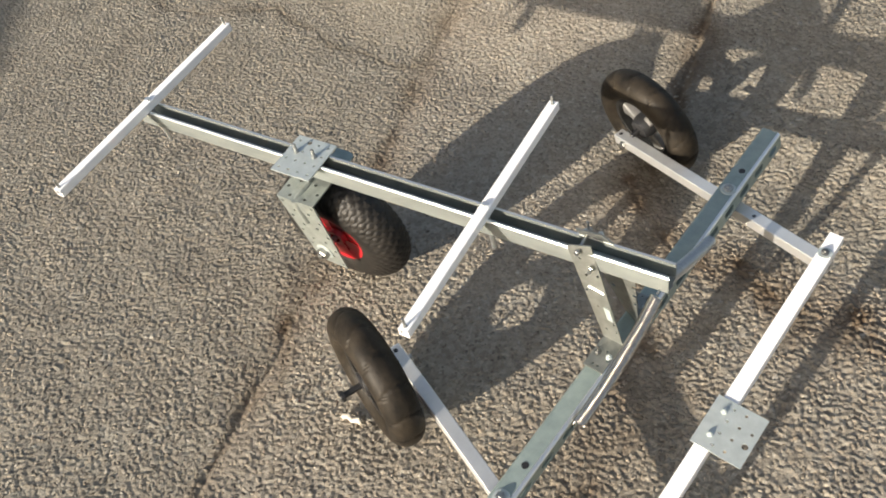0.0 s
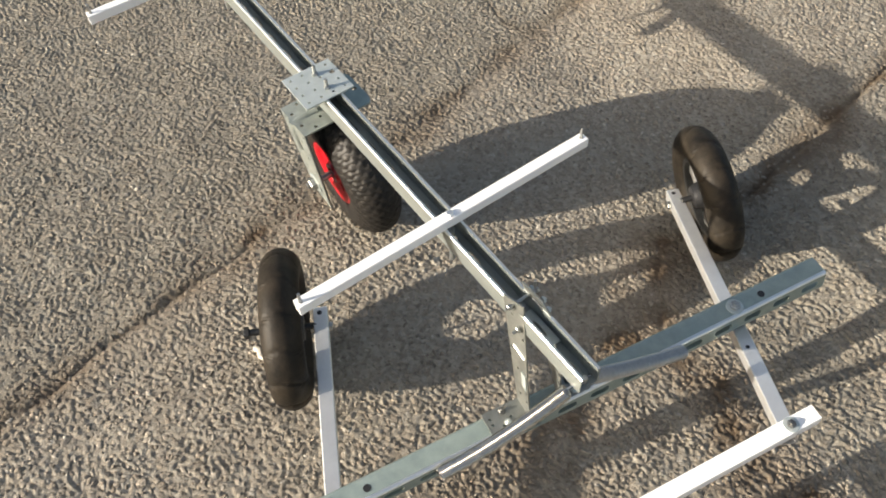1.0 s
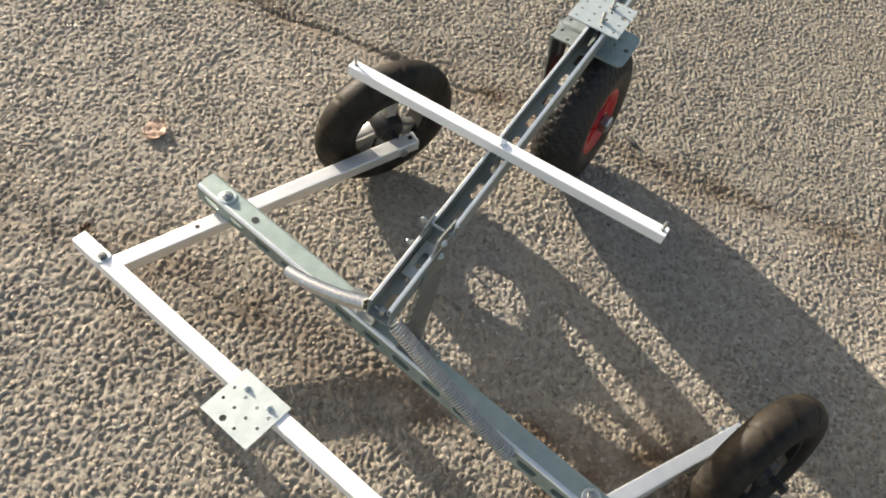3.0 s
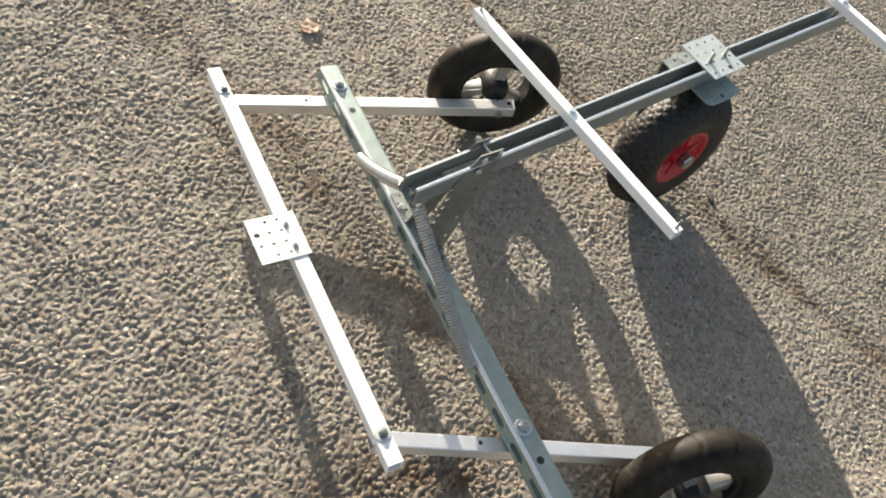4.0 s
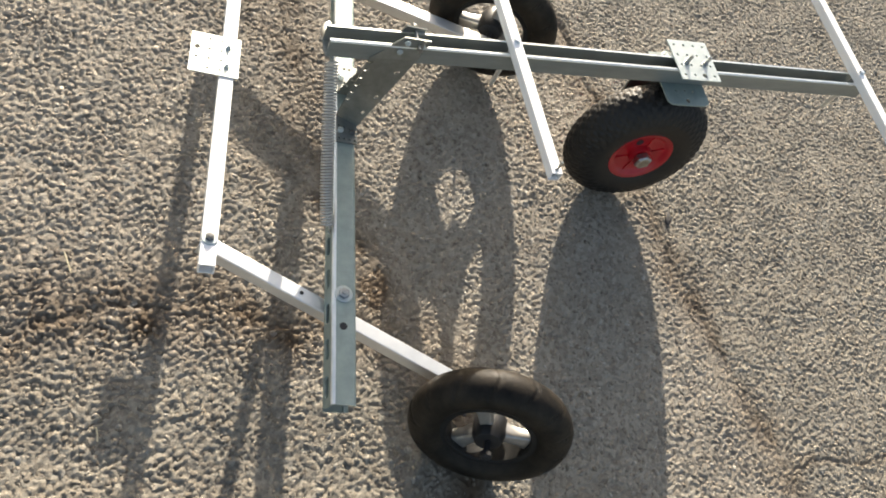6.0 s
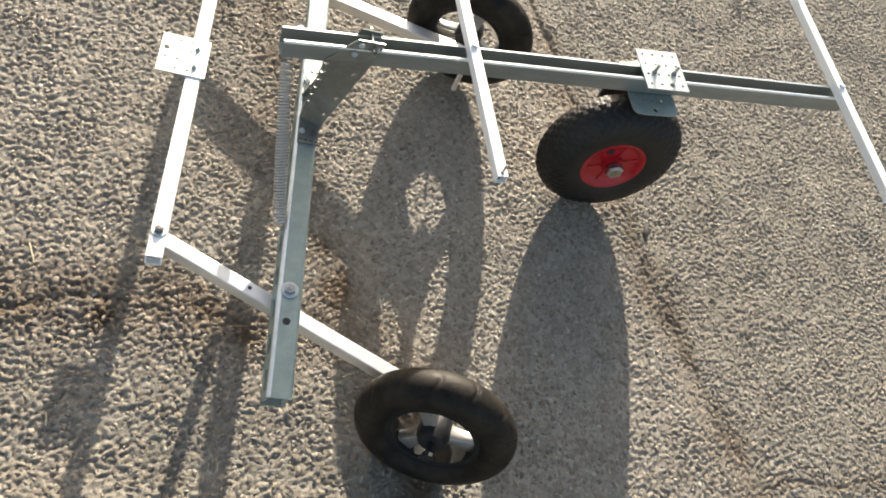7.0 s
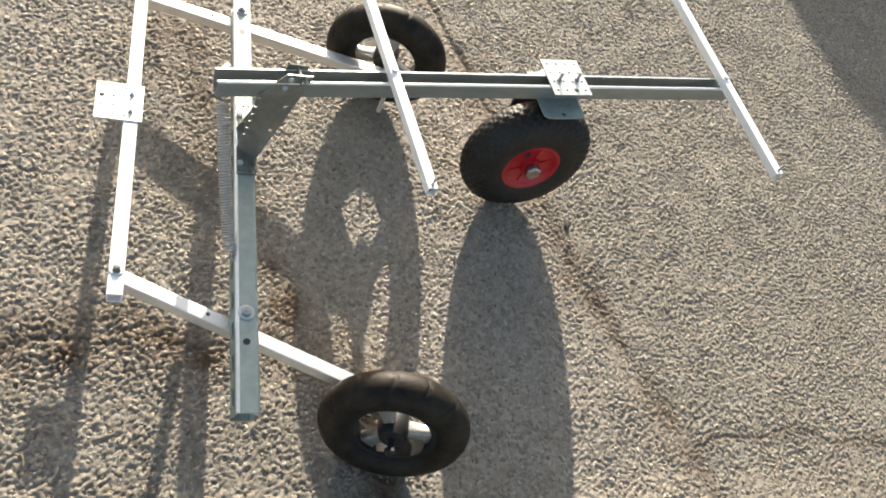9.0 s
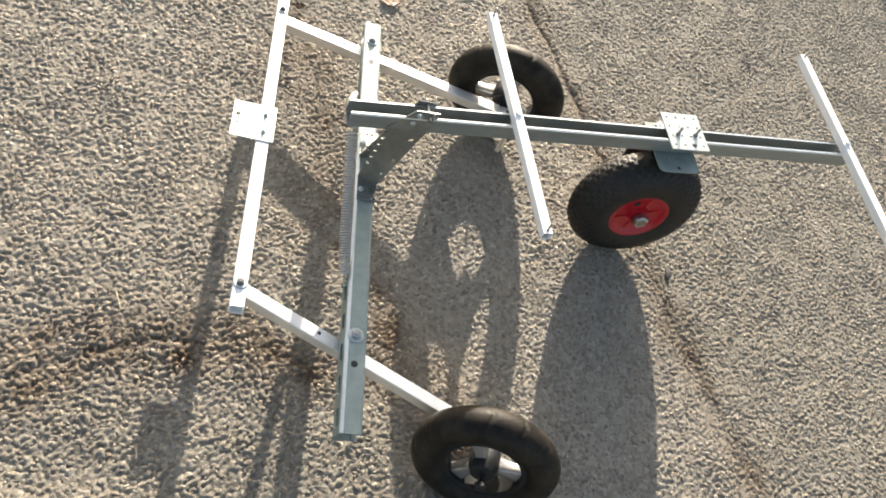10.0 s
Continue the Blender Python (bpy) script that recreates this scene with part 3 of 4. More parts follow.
# unseen plastered wall, added low and bent twice to shade the far ground
bm = bmesh.new()
WALL_LINE = [Vector(p) for p in ((1.76, 4.587), (1.945, 3.787), (2.18, 3.397), (9.38, -3.083))]
for w0, w1, z0, z1 in ((0.02, 0.22, -0.02, 0.84), (0.0, 0.24, 0.84, 0.9)):
    loops = []
    for i, p in enumerate(WALL_LINE):
        ways = [(b - a).normalized() for a, b in zip(WALL_LINE, WALL_LINE[1:])][max(i - 1, 0):i + 1]
        sides = [Vector((-d.y, d.x)) for d in ways]
        mitre = sum(sides, Vector((0, 0))).normalized()
        mitre = -mitre / mitre.dot(sides[0]) if mitre.dot(sides[0]) else mitre
        loops.append([(*(p - mitre * w if mitre.x < 0 else p + mitre * w), z) for w, z in ((w0, z0), (w1, z0), (w1, z1), (w0, z1))])
    loft(bm, loops)
tagged(part("shade_wall", bm, WALL), "unseen low rendered wall with a flat coping, added to cast shade", "wall", kind="structure")

# ---- the three-wheeled frame ----
trike = tagged(new("trike_chassis"), "leaning three-wheeled chassis of galvanised channel and aluminium tube on asphalt", "chassis")
trike.location = (0.3, 0, 0)
bpy.context.view_layer.update()

ROLL = 4.1
RAIL_M = pose(0.194, 0.036, 0.2965, 0, 0.2, 8.85) @ pose(0, 0, 0, -ROLL)         # on the rail's top, under the middle bar
BEAM_TOP, BEAM_SLOPE = 0.139, -0.0735


def beam_top(y):
    return BEAM_TOP + BEAM_SLOPE * y


# main rail
bm = bmesh.new()
channel(bm, 0.028, 0.030, -0.256, 0.668, RAIL_M, 0.0471, (0.027, 0.0095), first=-0.2326)
main_rail = part("main_rail", bm, RAIL, trike, "slotted galvanised channel rail open at the top")

bm = bmesh.new()
perforated(bm, [(0.0, 0, 0.052, 0.0215, 0.024, 0.0085)], 0.002, RAIL_M @ pose(-0.170, 0, -0.0235))
part("inner_plate", bm, PLATE, main_rail, "slotted bright plate clamped inside the rail")
for s in (1, -1):        # brighter strips on the lips
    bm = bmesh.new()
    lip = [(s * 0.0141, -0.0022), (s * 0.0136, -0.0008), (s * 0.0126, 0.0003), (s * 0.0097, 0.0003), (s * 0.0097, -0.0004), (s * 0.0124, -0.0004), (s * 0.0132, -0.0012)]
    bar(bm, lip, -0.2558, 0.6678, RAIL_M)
    part("lip", bm, BRIGHT, main_rail, "bright lip of the rail")


def splay(bm):
    """The beam's sides lean out a little towards its higher end, where it is strained."""
    for v in bm.verts:
        depth = max(0.0, beam_top(v.co.y) - v.co.z - 0.004)
        v.co.x -= depth * 0.19 * min(max((0.25 - v.co.y) / 0.40, 0.0), 1.0)


# crossbeam: plain flange on top, slotted web towards the rear, opening forward
BEAM_M = along((0, -0.436, beam_top(-0.436)), (0, 0.336, beam_top(0.336)), (0, 0, 1))
bm = bmesh.new()
channel(bm, 0.030, 0.031, 0, 0.772, BEAM_M @ pose(0, -0.0165, -0.015, 90), 0.048, (0.028, 0.0105), first=0.026, r=0.0045)
splay(bm)
crossbeam = part("crossbeam", bm, ZINC, trike, "galvanised channel crossbeam with a row of slots")
# lighter strip laid over the bend, the sky's glint put into its colour
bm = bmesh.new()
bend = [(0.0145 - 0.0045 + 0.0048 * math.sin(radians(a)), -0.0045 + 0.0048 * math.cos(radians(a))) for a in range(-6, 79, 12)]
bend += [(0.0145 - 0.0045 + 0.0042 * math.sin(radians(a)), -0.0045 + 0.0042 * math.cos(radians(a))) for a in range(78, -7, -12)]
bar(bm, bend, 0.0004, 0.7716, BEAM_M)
part("bend_glint", bm, BRIGHT, crossbeam, "bend along the beam, its sky glint put in as lighter metal", True)


def washer(m, radius, parent):
    bm = bmesh.new()
    turned(bm, [(radius * 0.4, 0), (radius, 0), (radius, 0.0011), (radius * 0.94, 0.0016), (radius * 0.4, 0.0016)], m, 28, True)
    part("washer", bm, PLATE, parent, "bright zinc washer")


for y in (0.2925, -0.2925):
    washer(BEAM_M @ pose(y + 0.436, 0, 0.0002), 0.0115, crossbeam)
    bm = bmesh.new()
    hex_bolt(bm, BEAM_M @ pose(y + 0.436, 0, 0.0016), 0.0125, 0.0048, 0, 0.06, 0.0022, 0.0034)
    part("pivot_bolt", bm, STEEL, crossbeam, "hexagon bolt")
for y in (0.241, -0.336):
    bm = bmesh.new()
    turned(bm, [(0.0042, 0.0002), (0.0050, 0.0002), (0.0050, 0.0005), (0.0042, 0.0005)], BEAM_M @ pose(y + 0.436, 0, 0), 20, True)
    turned(bm, [(0.0041, 0.0003), (0.0041, 0.0004)], BEAM_M @ pose(y + 0.436, 0, 0), 20)
    part("drilled_hole", bm, BLACK, crossbeam, "dark drilled hole")

# arms
ARMS = {1: ((-0.1655, 0.3380, 0.0714), (0.268, 0.1955, 0.1178)), -1: ((-0.1755, -0.2384, 0.1560), (0.258, -0.4035, 0.0832))}
ARM_ROLL = -8.0         # the strained arm is twisted a little, with its wheel
for side, (p, q) in ARMS.items():
    bm = bmesh.new()
    m = along(p, q) @ pose(0, 0, 0, 0 if side > 0 else ARM_ROLL)
    square_tube(bm, 0.020, 0.0016, 0, (Vector(q) - Vector(p)).length, m)
    arm = part("steering_arm", bm, ARM_METAL, trike, "square aluminium tube arm")
    for d, r in ((0.127 if side > 0 else 0.138, 0.0028), ((Vector(q) - Vector(p)).length - 0.009, 0.0035)):
        bm = bmesh.new()
        turned(bm, [(r, 0.0002), (r, 0.0004)], m @ pose(d, 0.001, 0), 16)
        part("drilled_hole", bm, BLACK, arm)

# tie bar with its plate
TIE_L, TIE_R = Vector((-0.1605, 0.386, 0.0865)), Vector((-0.168, -0.278, 0.1705))
bm = bmesh.new()
TIE_M = along(TIE_L, TIE_R)
TIE_LONG = (TIE_R - TIE_L).length
square_tube(bm, 0.020, 0.0016, 0, TIE_LONG, TIE_M)
tie_bar = part("tie_bar", bm, ALUMINIUM, trike, "square aluminium tie bar")
for d in (0.0495, TIE_LONG - 0.0375):
    bm = bmesh.new()
    hex_bolt(bm, TIE_M @ pose(d, 0, 0.0016), 0.0098, 0.0042, 0, 0.05, 0.0015, 0.003)
    part("tie_bolt", bm, BOLT, tie_bar, "dark hexagon bolt")
    washer(TIE_M @ pose(d, 0, 0.0002), 0.0098, tie_bar)


def plate_cells(w, h, nx, ny, r, big=(), none=()):
    """Cells of a perforated plate: nx by ny holes of radius r, with a few wider or missing."""
    cw, ch = w / nx, h / ny
    out = []
    for i in range(nx):
        for j in range(ny):
            rr = 0.0 if (i, j) in none else (0.0042 if (i, j) in big else r)
            out.append((-w / 2 + cw * (i + 0.5), -h / 2 + ch * (j + 0.5), cw, ch, 2 * rr, 2 * rr))
    return out


PLATE_M = TIE_M @ pose(0.331, -0.018, 0.0022, 0, 0, 0)
bm = bmesh.new()
perforated(bm, plate_cells(0.074, 0.067, 4, 4, 0.0022, {(1, 0)}, {(0, 3), (3, 3), (0, 0), (3, 0), (1, 3), (2, 3)}), 0.002, PLATE_M)
part("tie_plate", bm, PLATE, tie_bar, "perforated galvanised steel plate")
for x in (-0.017, 0.019):
    bm = bmesh.new()
    hex_bolt(bm, PLATE_M @ pose(x, 0.017, 0), 0.007, 0.003, 0, 0.03, 0.003, 0.002)
    part("plate_bolt", bm, PLATE, tie_bar)

# crossbars that carry a deck, with upright screws
for where, half, shift in ((0.0, 0.212, 0.0), (0.644, 0.213, 0.0)):
    m = RAIL_M @ pose(where, shift, 0.0152) @ pose(0, 0, 0, 0, 0, 90)
    bm = bmesh.new()
    square_tube(bm, 0.015, 0.0014, -half, half, m)
    crossbar = part("crossbar", bm, ALUMINIUM, trike, "square aluminium crossbar")
    for x in (-half + 0.006, half - 0.006):
        bm = bmesh.new()
        hex_bolt(bm, m @ pose(x, 0, 0), 0.005, 0.001, 0, 0.017, 0.015, 0.0019)
        part("upright_screw", bm, STEEL, crossbar)
    bm = bmesh.new()
    hex_bolt(bm, m, 0.009, 0.004, 0, 0.092, 0, 0.0034)
    part("crossbar_bolt", bm, BRIGHT, crossbar, "long bolt through bar and rail", True)

# splayed brackets from rail to crossbeam
def ribbon(rows):
    """A function that lays (across 0..1, along 0..len-1, height) onto a strip of cross edges."""
    def put(x, y, z):
        k = min(int(y), len(rows) - 2)
        t = y - k
        (a, b), (c, d) = rows[k], rows[k + 1]
        n = (b - a).cross(c - a).normalized()
        if k + 2 < len(rows) and t > 0.999:
            e, f = rows[k + 2]
            n = (n + (d - c).cross(e - c).normalized()).normalized()
        elif k > 0 and t < 0.001:
            e, f = rows[k - 1]
            n = (n + (f - e).cross(a - e).normalized()).normalized()
        return a.lerp(b, x).lerp(c.lerp(d, x), t) + n * z
    return put


for s in (1, -1):
    if s > 0:
        top = [[(-0.155, 0.0115, 0.0135), (-0.1235, 0.0150, 0.006)]]
    else:
        top = [[(-0.162, -0.0112, 0.0140), (-0.125, -0.0118, 0.0115)], [(-0.1995, -0.0166, -0.022), (-0.1357, -0.0166, -0.021)]]
    y_in, y_out = 0.006 + s * 0.021, 0.006 + s * (0.072 if s > 0 else 0.066)
    fold = [Vector((x, y, beam_top(y) + 0.0028)) for x, y in ((-0.0115, y_in), (0.0185, y_in - 0.013 * (s < 0)))]
    foot = [Vector((x, y_out, beam_top(y_out) + 0.0028)) for x in (-0.0115, 0.0185)]
    rows = [[RAIL_M @ Vector(p) for p in edge] for edge in top] + [fold, foot]
    # holes of each stretch: columns, rows, and which cells are pierced, counted from the rear edge
    if s > 0:
        stretches = ((4, 12, {(0, 3), (0, 5), (0, 9), (2, 3), (2, 7), (2, 10), (0, 7), (0, 10), (3, 5), (2, 1)}, 0.0019), (4, 4, {(1, 1), (3, 1), (1, 3), (2, 3), (0, 2)}, 0.0019))
    else:
        stretches = ((5, 3, {(1, 0), (3, 1), (2, 1), (4, 1)}, 0.0018), (8, 8, {(0, 0), (0, 1), (0, 2), (0, 3), (0, 4), (0, 5), (6, 1), (6, 4), (6, 6)}, 0.0033), (4, 4, {(i, k) for i in range(4) for k in (1, 3)}, 0.0019))
    put = ribbon(rows if s > 0 else [[b, a] for a, b in rows])
    bm = bmesh.new()
    for k, (nx, ny, pierced, r) in enumerate(stretches):
        (a, b), (c, d) = rows[k], rows[k + 1]
        wide, long = ((b - a).length + (d - c).length) / 2, ((c + d) / 2 - (a + b) / 2).length
        lay = lambda x, y, z, k=k, wide=wide, long=long: put(x / wide, min(max(k + y / long, k), k + 1), z)
        cells = [((i + 0.5) * wide / nx, (j + 0.5) * long / ny, wide / nx, long / ny, 2 * r if (i if s > 0 else nx - 1 - i, j) in pierced else 0, 2 * r) for i in range(nx) for j in range(ny)]
        perforated(bm, cells, 0.0022, lay)
    bmesh.ops.remove_doubles(bm, verts=bm.verts[:], dist=0.0003)
    gusset = part("bracket", bm, BRACKET, trike, "perforated galvanised angle bracket bent between rail and crossbeam")
    for x, mat in ((-0.006, PLATE), (0.011, BOLT)):
        y = y_in + s * 0.026
        bm = bmesh.new()
        hex_bolt(bm, Matrix.Translation((x, y, beam_top(y) + 0.0028)), 0.008, 0.004, 0, 0.02, 0.003, 0.002)
        part("bracket_bolt", bm, mat, gusset)
    for x, y, z in ((-0.157, -0.0140, 0.008), (-0.164, -0.0165, -0.006), (-0.136, -0.0150, 0.004)) if s < 0 else ((-0.158, 0.0195, -0.021),):
        bm = bmesh.new()
        hex_bolt(bm, RAIL_M @ pose(x, y, z, -90 * s), 0.0075, 0.003, 0, 0, 0.006 if s > 0 else 0.002, 0.002)
        part("bracket_bolt", bm, STEEL if s > 0 else PLATE, gusset)
    if s > 0:        # a small bright plate and a pressed slot on the sunny bracket
        bm = bmesh.new()
        loft(bm, [[put(x, y, z) for x, y in ((0.06, 0.62), (0.34, 0.61), (0.34, 0.74), (0.06, 0.75))] for z in (0.0001, 0.0016)])
        part("nut_plate", bm, PLATE, gusset, "small bright zinc plate")
        bm = bmesh.new()
        rod(bm, [put(x, y, 0.0002) for x, y in ((0.70, 0.41), (0.40, 0.435), (0.10, 0.46))], 0.0019, 8)
        part("pressed_rib", bm, BRIGHT, gusset, "bright pressed rib", True)

# cross pin over the rail
bm = bmesh.new()
rod(bm, [RAIL_M @ Vector((-0.140, y, 0.0035)) for y in (-0.022, -0.01, 0.01, 0.024)], 0.0022)
pin = part("cross_pin", bm, STEEL, trike, "threaded steel pin across the rail", True)
for y in (-0.020, 0.020):
    bm = bmesh.new()
    hex_bolt(bm, RAIL_M @ pose(-0.140, y - 0.002, 0.0035, -90), 0.007, 0.004, 0)
    part("nut", bm, STEEL, pin)
bm = bmesh.new()
rod(bm, [RAIL_M @ Vector(p) for p in ((-0.138, -0.019, -0.004), (-0.138, -0.019, 0.020))], 0.0018)
part("upright_pin", bm, STEEL, pin)

# tension springs between the rail's end and the crossbeam
END_BOLT = RAIL_M @ Vector((-0.248, 0, -0.026))
for inner, outer, turns, radius, sag in (((-0.050, 0.016, 0.261), (-0.024, 0.152, 0.126), 82, 0.0072, (-0.003, 0, -0.003)), ((-0.047, -0.020, 0.262), (-0.022, -0.195, 0.149), 54, 0.0078, (-0.001, 0, -0.002))):
    bm = bmesh.new()
    coil(bm, inner, outer, radius, 0.0018 if turns > 60 else 0.0014, turns, sag)
    spring = part("spring", bm, SPRING_STEEL if turns > 60 else SPRING_DARK, trike, "close-wound steel tension spring", True)
    for a, b in ((inner, END_BOLT), (outer, (-0.014, outer[1] * 1.04, beam_top(outer[1]) - 0.010))):
        a, b = Vector(a), Vector(b)
        bm = bmesh.new()
        side = Vector((0, 0, radius * 0.8))
        rod(bm, [a + side, a.lerp(b, 0.5) + side, b, a.lerp(b, 0.5) - side * 0.5], 0.0013, 8)
        part("hook", bm, SPRING_STEEL, spring, smooth=True)
bm = bmesh.new()
hex_bolt(bm, RAIL_M @ pose(-0.248, 0, -0.031, 180), 0.010, 0.005, 0.009, 0.012, 0.006)
part("end_bolt", bm, STEEL, trike, "bolt that holds both springs", True)


# wheels
def tyre(bm, m, major, tube, flat, relief, n=120, k=22):
    """A tyre about local z; relief(angle, around) pushes the tread in."""
    rows = []
    for i in range(n):
        a = 2 * math.pi * i / n
        row = []
        for j in range(k):
            b = 2 * math.pi * j / k
            r = tube * (1 - relief(a, b))
            row.append(m @ Vector(((major + r * math.cos(b)) * math.cos(a), (major + r * math.cos(b)) * math.sin(a), r * flat * math.sin(b))))
        rows.append(row)
    grid = [[bm.verts.new(p) for p in row] for row in rows]
    for i in range(n):
        for j in range(k):
            i2, j2 = (i + 1) % n, (j + 1) % k
            bm.faces.new((grid[i][j], grid[i2][j], grid[i2][j2], grid[i][j2]))


def road_relief(a, b):
    b = (b + math.pi) % (2 * math.pi) - math.pi
    if abs(b) > 1.15:
        return 0.0
    phase = (a * 14 / (2 * math.pi) + 0.32 * abs(b)) % 1.0
    return 0.075 if phase < 0.055 else (0.02 if phase < 0.09 else 0.0)


def block_relief(a, b):
    b = (b + math.pi) % (2 * math.pi) - math.pi
    if abs(b) > 1.35:
        return 0.0
    u, v = a * 40 / (2 * math.pi), b * 2.25
    p, q = (u + v) % 1.0, (u - v) % 1.0
    edge = min(p, 1 - p, q, 1 - q)
    return 0.036 if edge < 0.13 else (0.014 if edge < 0.2 else 0.0)


def pram_wheel(centre, axis, turn, side):
    """A spoked pram wheel: tyre, rim, three broad spokes, hub and an axle that reaches the arm."""
    m = facing(centre, axis) @ pose(0, 0, 0, 0, 0, turn)
    bm = bmesh.new()
    tyre(bm, m, 0.0845, 0.0260, 1.02, road_relief, 420, 26)
    wheel = part("wheel", bm, RUBBER, trike, "black pneumatic pram wheel tyre", True)
    bm = bmesh.new()
    turned(bm, [(0.0660, -0.017), (0.0690, -0.020), (0.0690, 0.020), (0.0660, 0.017), (0.0620, 0.0165), (0.0575, 0.0170), (0.0560, 0.0155), (0.0560, -0.0155), (0.0575, -0.0170), (0.0620, -0.0165)], m, 60, True)
    part("rim", bm, RIM_GREY, wheel, "dark grey plastic rim", True)
    for k in range(3):
        bm = bmesh.new()
        s = m @ pose(0, 0, 0, 0, 0, 120 * k)
        loops = []
        for x, w, t in ((0.014, 0.011, 0.012), (0.024, 0.0090, 0.0110), (0.042, 0.0105, 0.009), (0.0580, 0.0160, 0.008)):
            loops.append([s @ Vector((x, y * 2 * w / 2, z * 2 * t)) for y, z in rounded(2, 1, 0.3)])
        loft(bm, loops)
        part("spoke", bm, SILVER, wheel, "broad silver spoke", True)
    bm = bmesh.new()
    turned(bm, [(0.008, -0.024), (0.018, -0.023), (0.0225, -0.012), (0.0225, 0.012), (0.018, 0.023), (0.008, 0.024)], m, 32)
    part("hub", bm, BLACK, wheel, "black plastic hub", True)
    bm = bmesh.new()
    valve = m @ pose(0, 0, 0, 0, 0, 185)
    rod(bm, [valve @ Vector((x, 0, 0.004)) for x in (0.060, 0.050, 0.036)], 0.0028, 8)
    part("valve", bm, BLACK, wheel, "rubber valve stem", True)
    bm = bmesh.new()
    inner, outer = -0.041 * side, (0.058 if side > 0 else -0.047)
    ends = sorted((inner, outer))
    turned(bm, [(0.0040, ends[0]), (0.0048, ends[0] + 0.001), (0.0048, ends[1] - 0.001), (0.0040, ends[1])], m, 16)
    z = outer - 0.004 * side
    turned(bm, [(0.0085, z - 0.003), (0.0085, z + 0.003)], m, 6)
    part("axle", bm, BLACK, wheel, "black axle rod", True)
    p, q = (Vector(v) for v in ARMS[side])
    am = along(p, q)
    for y in (-0.0125, 0.0125):
        bm = bmesh.new()
        turned(bm, [(0.0060, -0.0026), (0.0066, -0.002), (0.0066, 0.002), (0.0060, 0.0026)], am @ pose((q - p).length - 0.026, y, -0.0105, 90), 6)
        part("axle_nut", bm, STEEL, wheel, "bright hexagon nut")


pram_wheel((0.2585, 0.247, 0.1105), (0.310, 0.951, -0.002), 5, 1)
pram_wheel((0.2165, -0.4347, 0.0998), (0.289, 0.921, -0.260), 85, -1)

# red-hubbed wheel under the rail
RED_M = facing((0.501, 0.054, 0.1215), (-0.112, 0.983, -0.145))
bm = bmesh.new()
tyre(bm, RED_M, 0.0765, 0.0455, 0.84, block_relief, 520, 72)
red_wheel = part("wheel", bm, TREAD, trike, "black pneumatic tyre with diamond block tread", True)
for s in (1, -1):
    bm = bmesh.new()
    prof = [(0.0100, 0.034), (0.0170, 0.034), (0.0195, 0.0255), (0.040, 0.0250), (0.0455, 0.0290), (0.0495, 0.0330), (0.0545, 0.0338), (0.0565, 0.031), (0.053, 0.020), (0.048, 0.008), (0.0100, 0.006)]
    turned(bm, [(r, s * z) for r, z in prof], RED_M, 56, True)
    rim = part("rim", bm, RED, red_wheel, "red plastic rim", True)
    for k in range(6):
        bm = bmesh.new()
        sm = RED_M @ pose(0, 0, 0, 0, 0, 60 * k + 10)
        loft(bm, [[sm @ Vector((x, y, s * z)) for y, z in ((-0.0016, 0.018), (0.0016, 0.018), (0.0016, zt), (-0.0016, zt))] for x, zt in ((0.018, 0.0280), (0.034, 0.0264), (0.0465, 0.0280))])
        part("rib", bm, RED, rim)
    bm = bmesh.new()
    turned(bm, [(0.0062, s * 0.0262), (0.0062, s * 0.0266)], RED_M @ pose(0.027, -0.015, 0), 16)
    part("valve_hole", bm, BLACK, rim)
bm = bmesh.new()
turned(bm, [(0.0055, -0.048), (0.0055, 0.070)], RED_M, 16)
part("axle", bm, STEEL, red_wheel, "steel axle bolt", True)
bm = bmesh.new()
hex_bolt(bm, RED_M @ pose(0, 0, -0.036, 180), 0.026, 0.012)
part("axle_head", bm, STEEL, red_wheel, "hexagon bolt head")
bm = bmesh.new()
hex_bolt(bm, RED_M @ pose(0, 0, 0.0632), 0.019, 0.010, 0, 0, 0.004, 0.0055)
part("axle_nut", bm, STEEL, red_wheel, "hexagon nut", True)

# clamp plates and the one-sided fork
CLAMP = RAIL_M @ pose(0.310, 0.0, 0.0024)
bm = bmesh.new()
perforated(bm, plate_cells(0.072, 0.076, 4, 4, 0.0021, {(2, 0)}), 0.002, CLAMP @ pose(0, 0.006, 0))
part("clamp_plate", bm, PLATE, trike, "perforated galvanised plate on top of the rail")
for x in (-0.016, 0.018):
    bm = bmesh.new()
    hex_bolt(bm, CLAMP @ pose(x, 0.0, 0), 0.008, 0.004, 0, 0.05, 0.012, 0.0025)
    part("clamp_bolt", bm, STEEL, trike, "bolt with standing thread", True)
bm = bmesh.new()
LOWER_M = RAIL_M @ pose(0.303, -0.026, -0.0308)
corner = lambda x, y, z: LOWER_M @ Vector((x * (1 - 0.09 * max(0.0, -y / 0.0275) ** 6 * (abs(x) / 0.039) ** 6), y * (1 - 0.14 * (abs(x) / 0.039) ** 6 * max(0.0, -y / 0.0275) ** 6), z))
perforated(bm, plate_cells(0.078, 0.055, 5, 3, 0.0022, {(2, 0)}, {(0, 0), (1, 0), (3, 0), (4, 0), (0, 1), (4, 1)}), 0.0022, corner)
part("lower_plate", bm, ZINC, trike, "perforated galvanised plate under the rail")
FORK_TOP = RAIL_M @ pose(0.305, 0, -0.040)
fork_in = [FORK_TOP @ Vector((x, -0.004, 0)) for x in (-0.032, 0.038)]
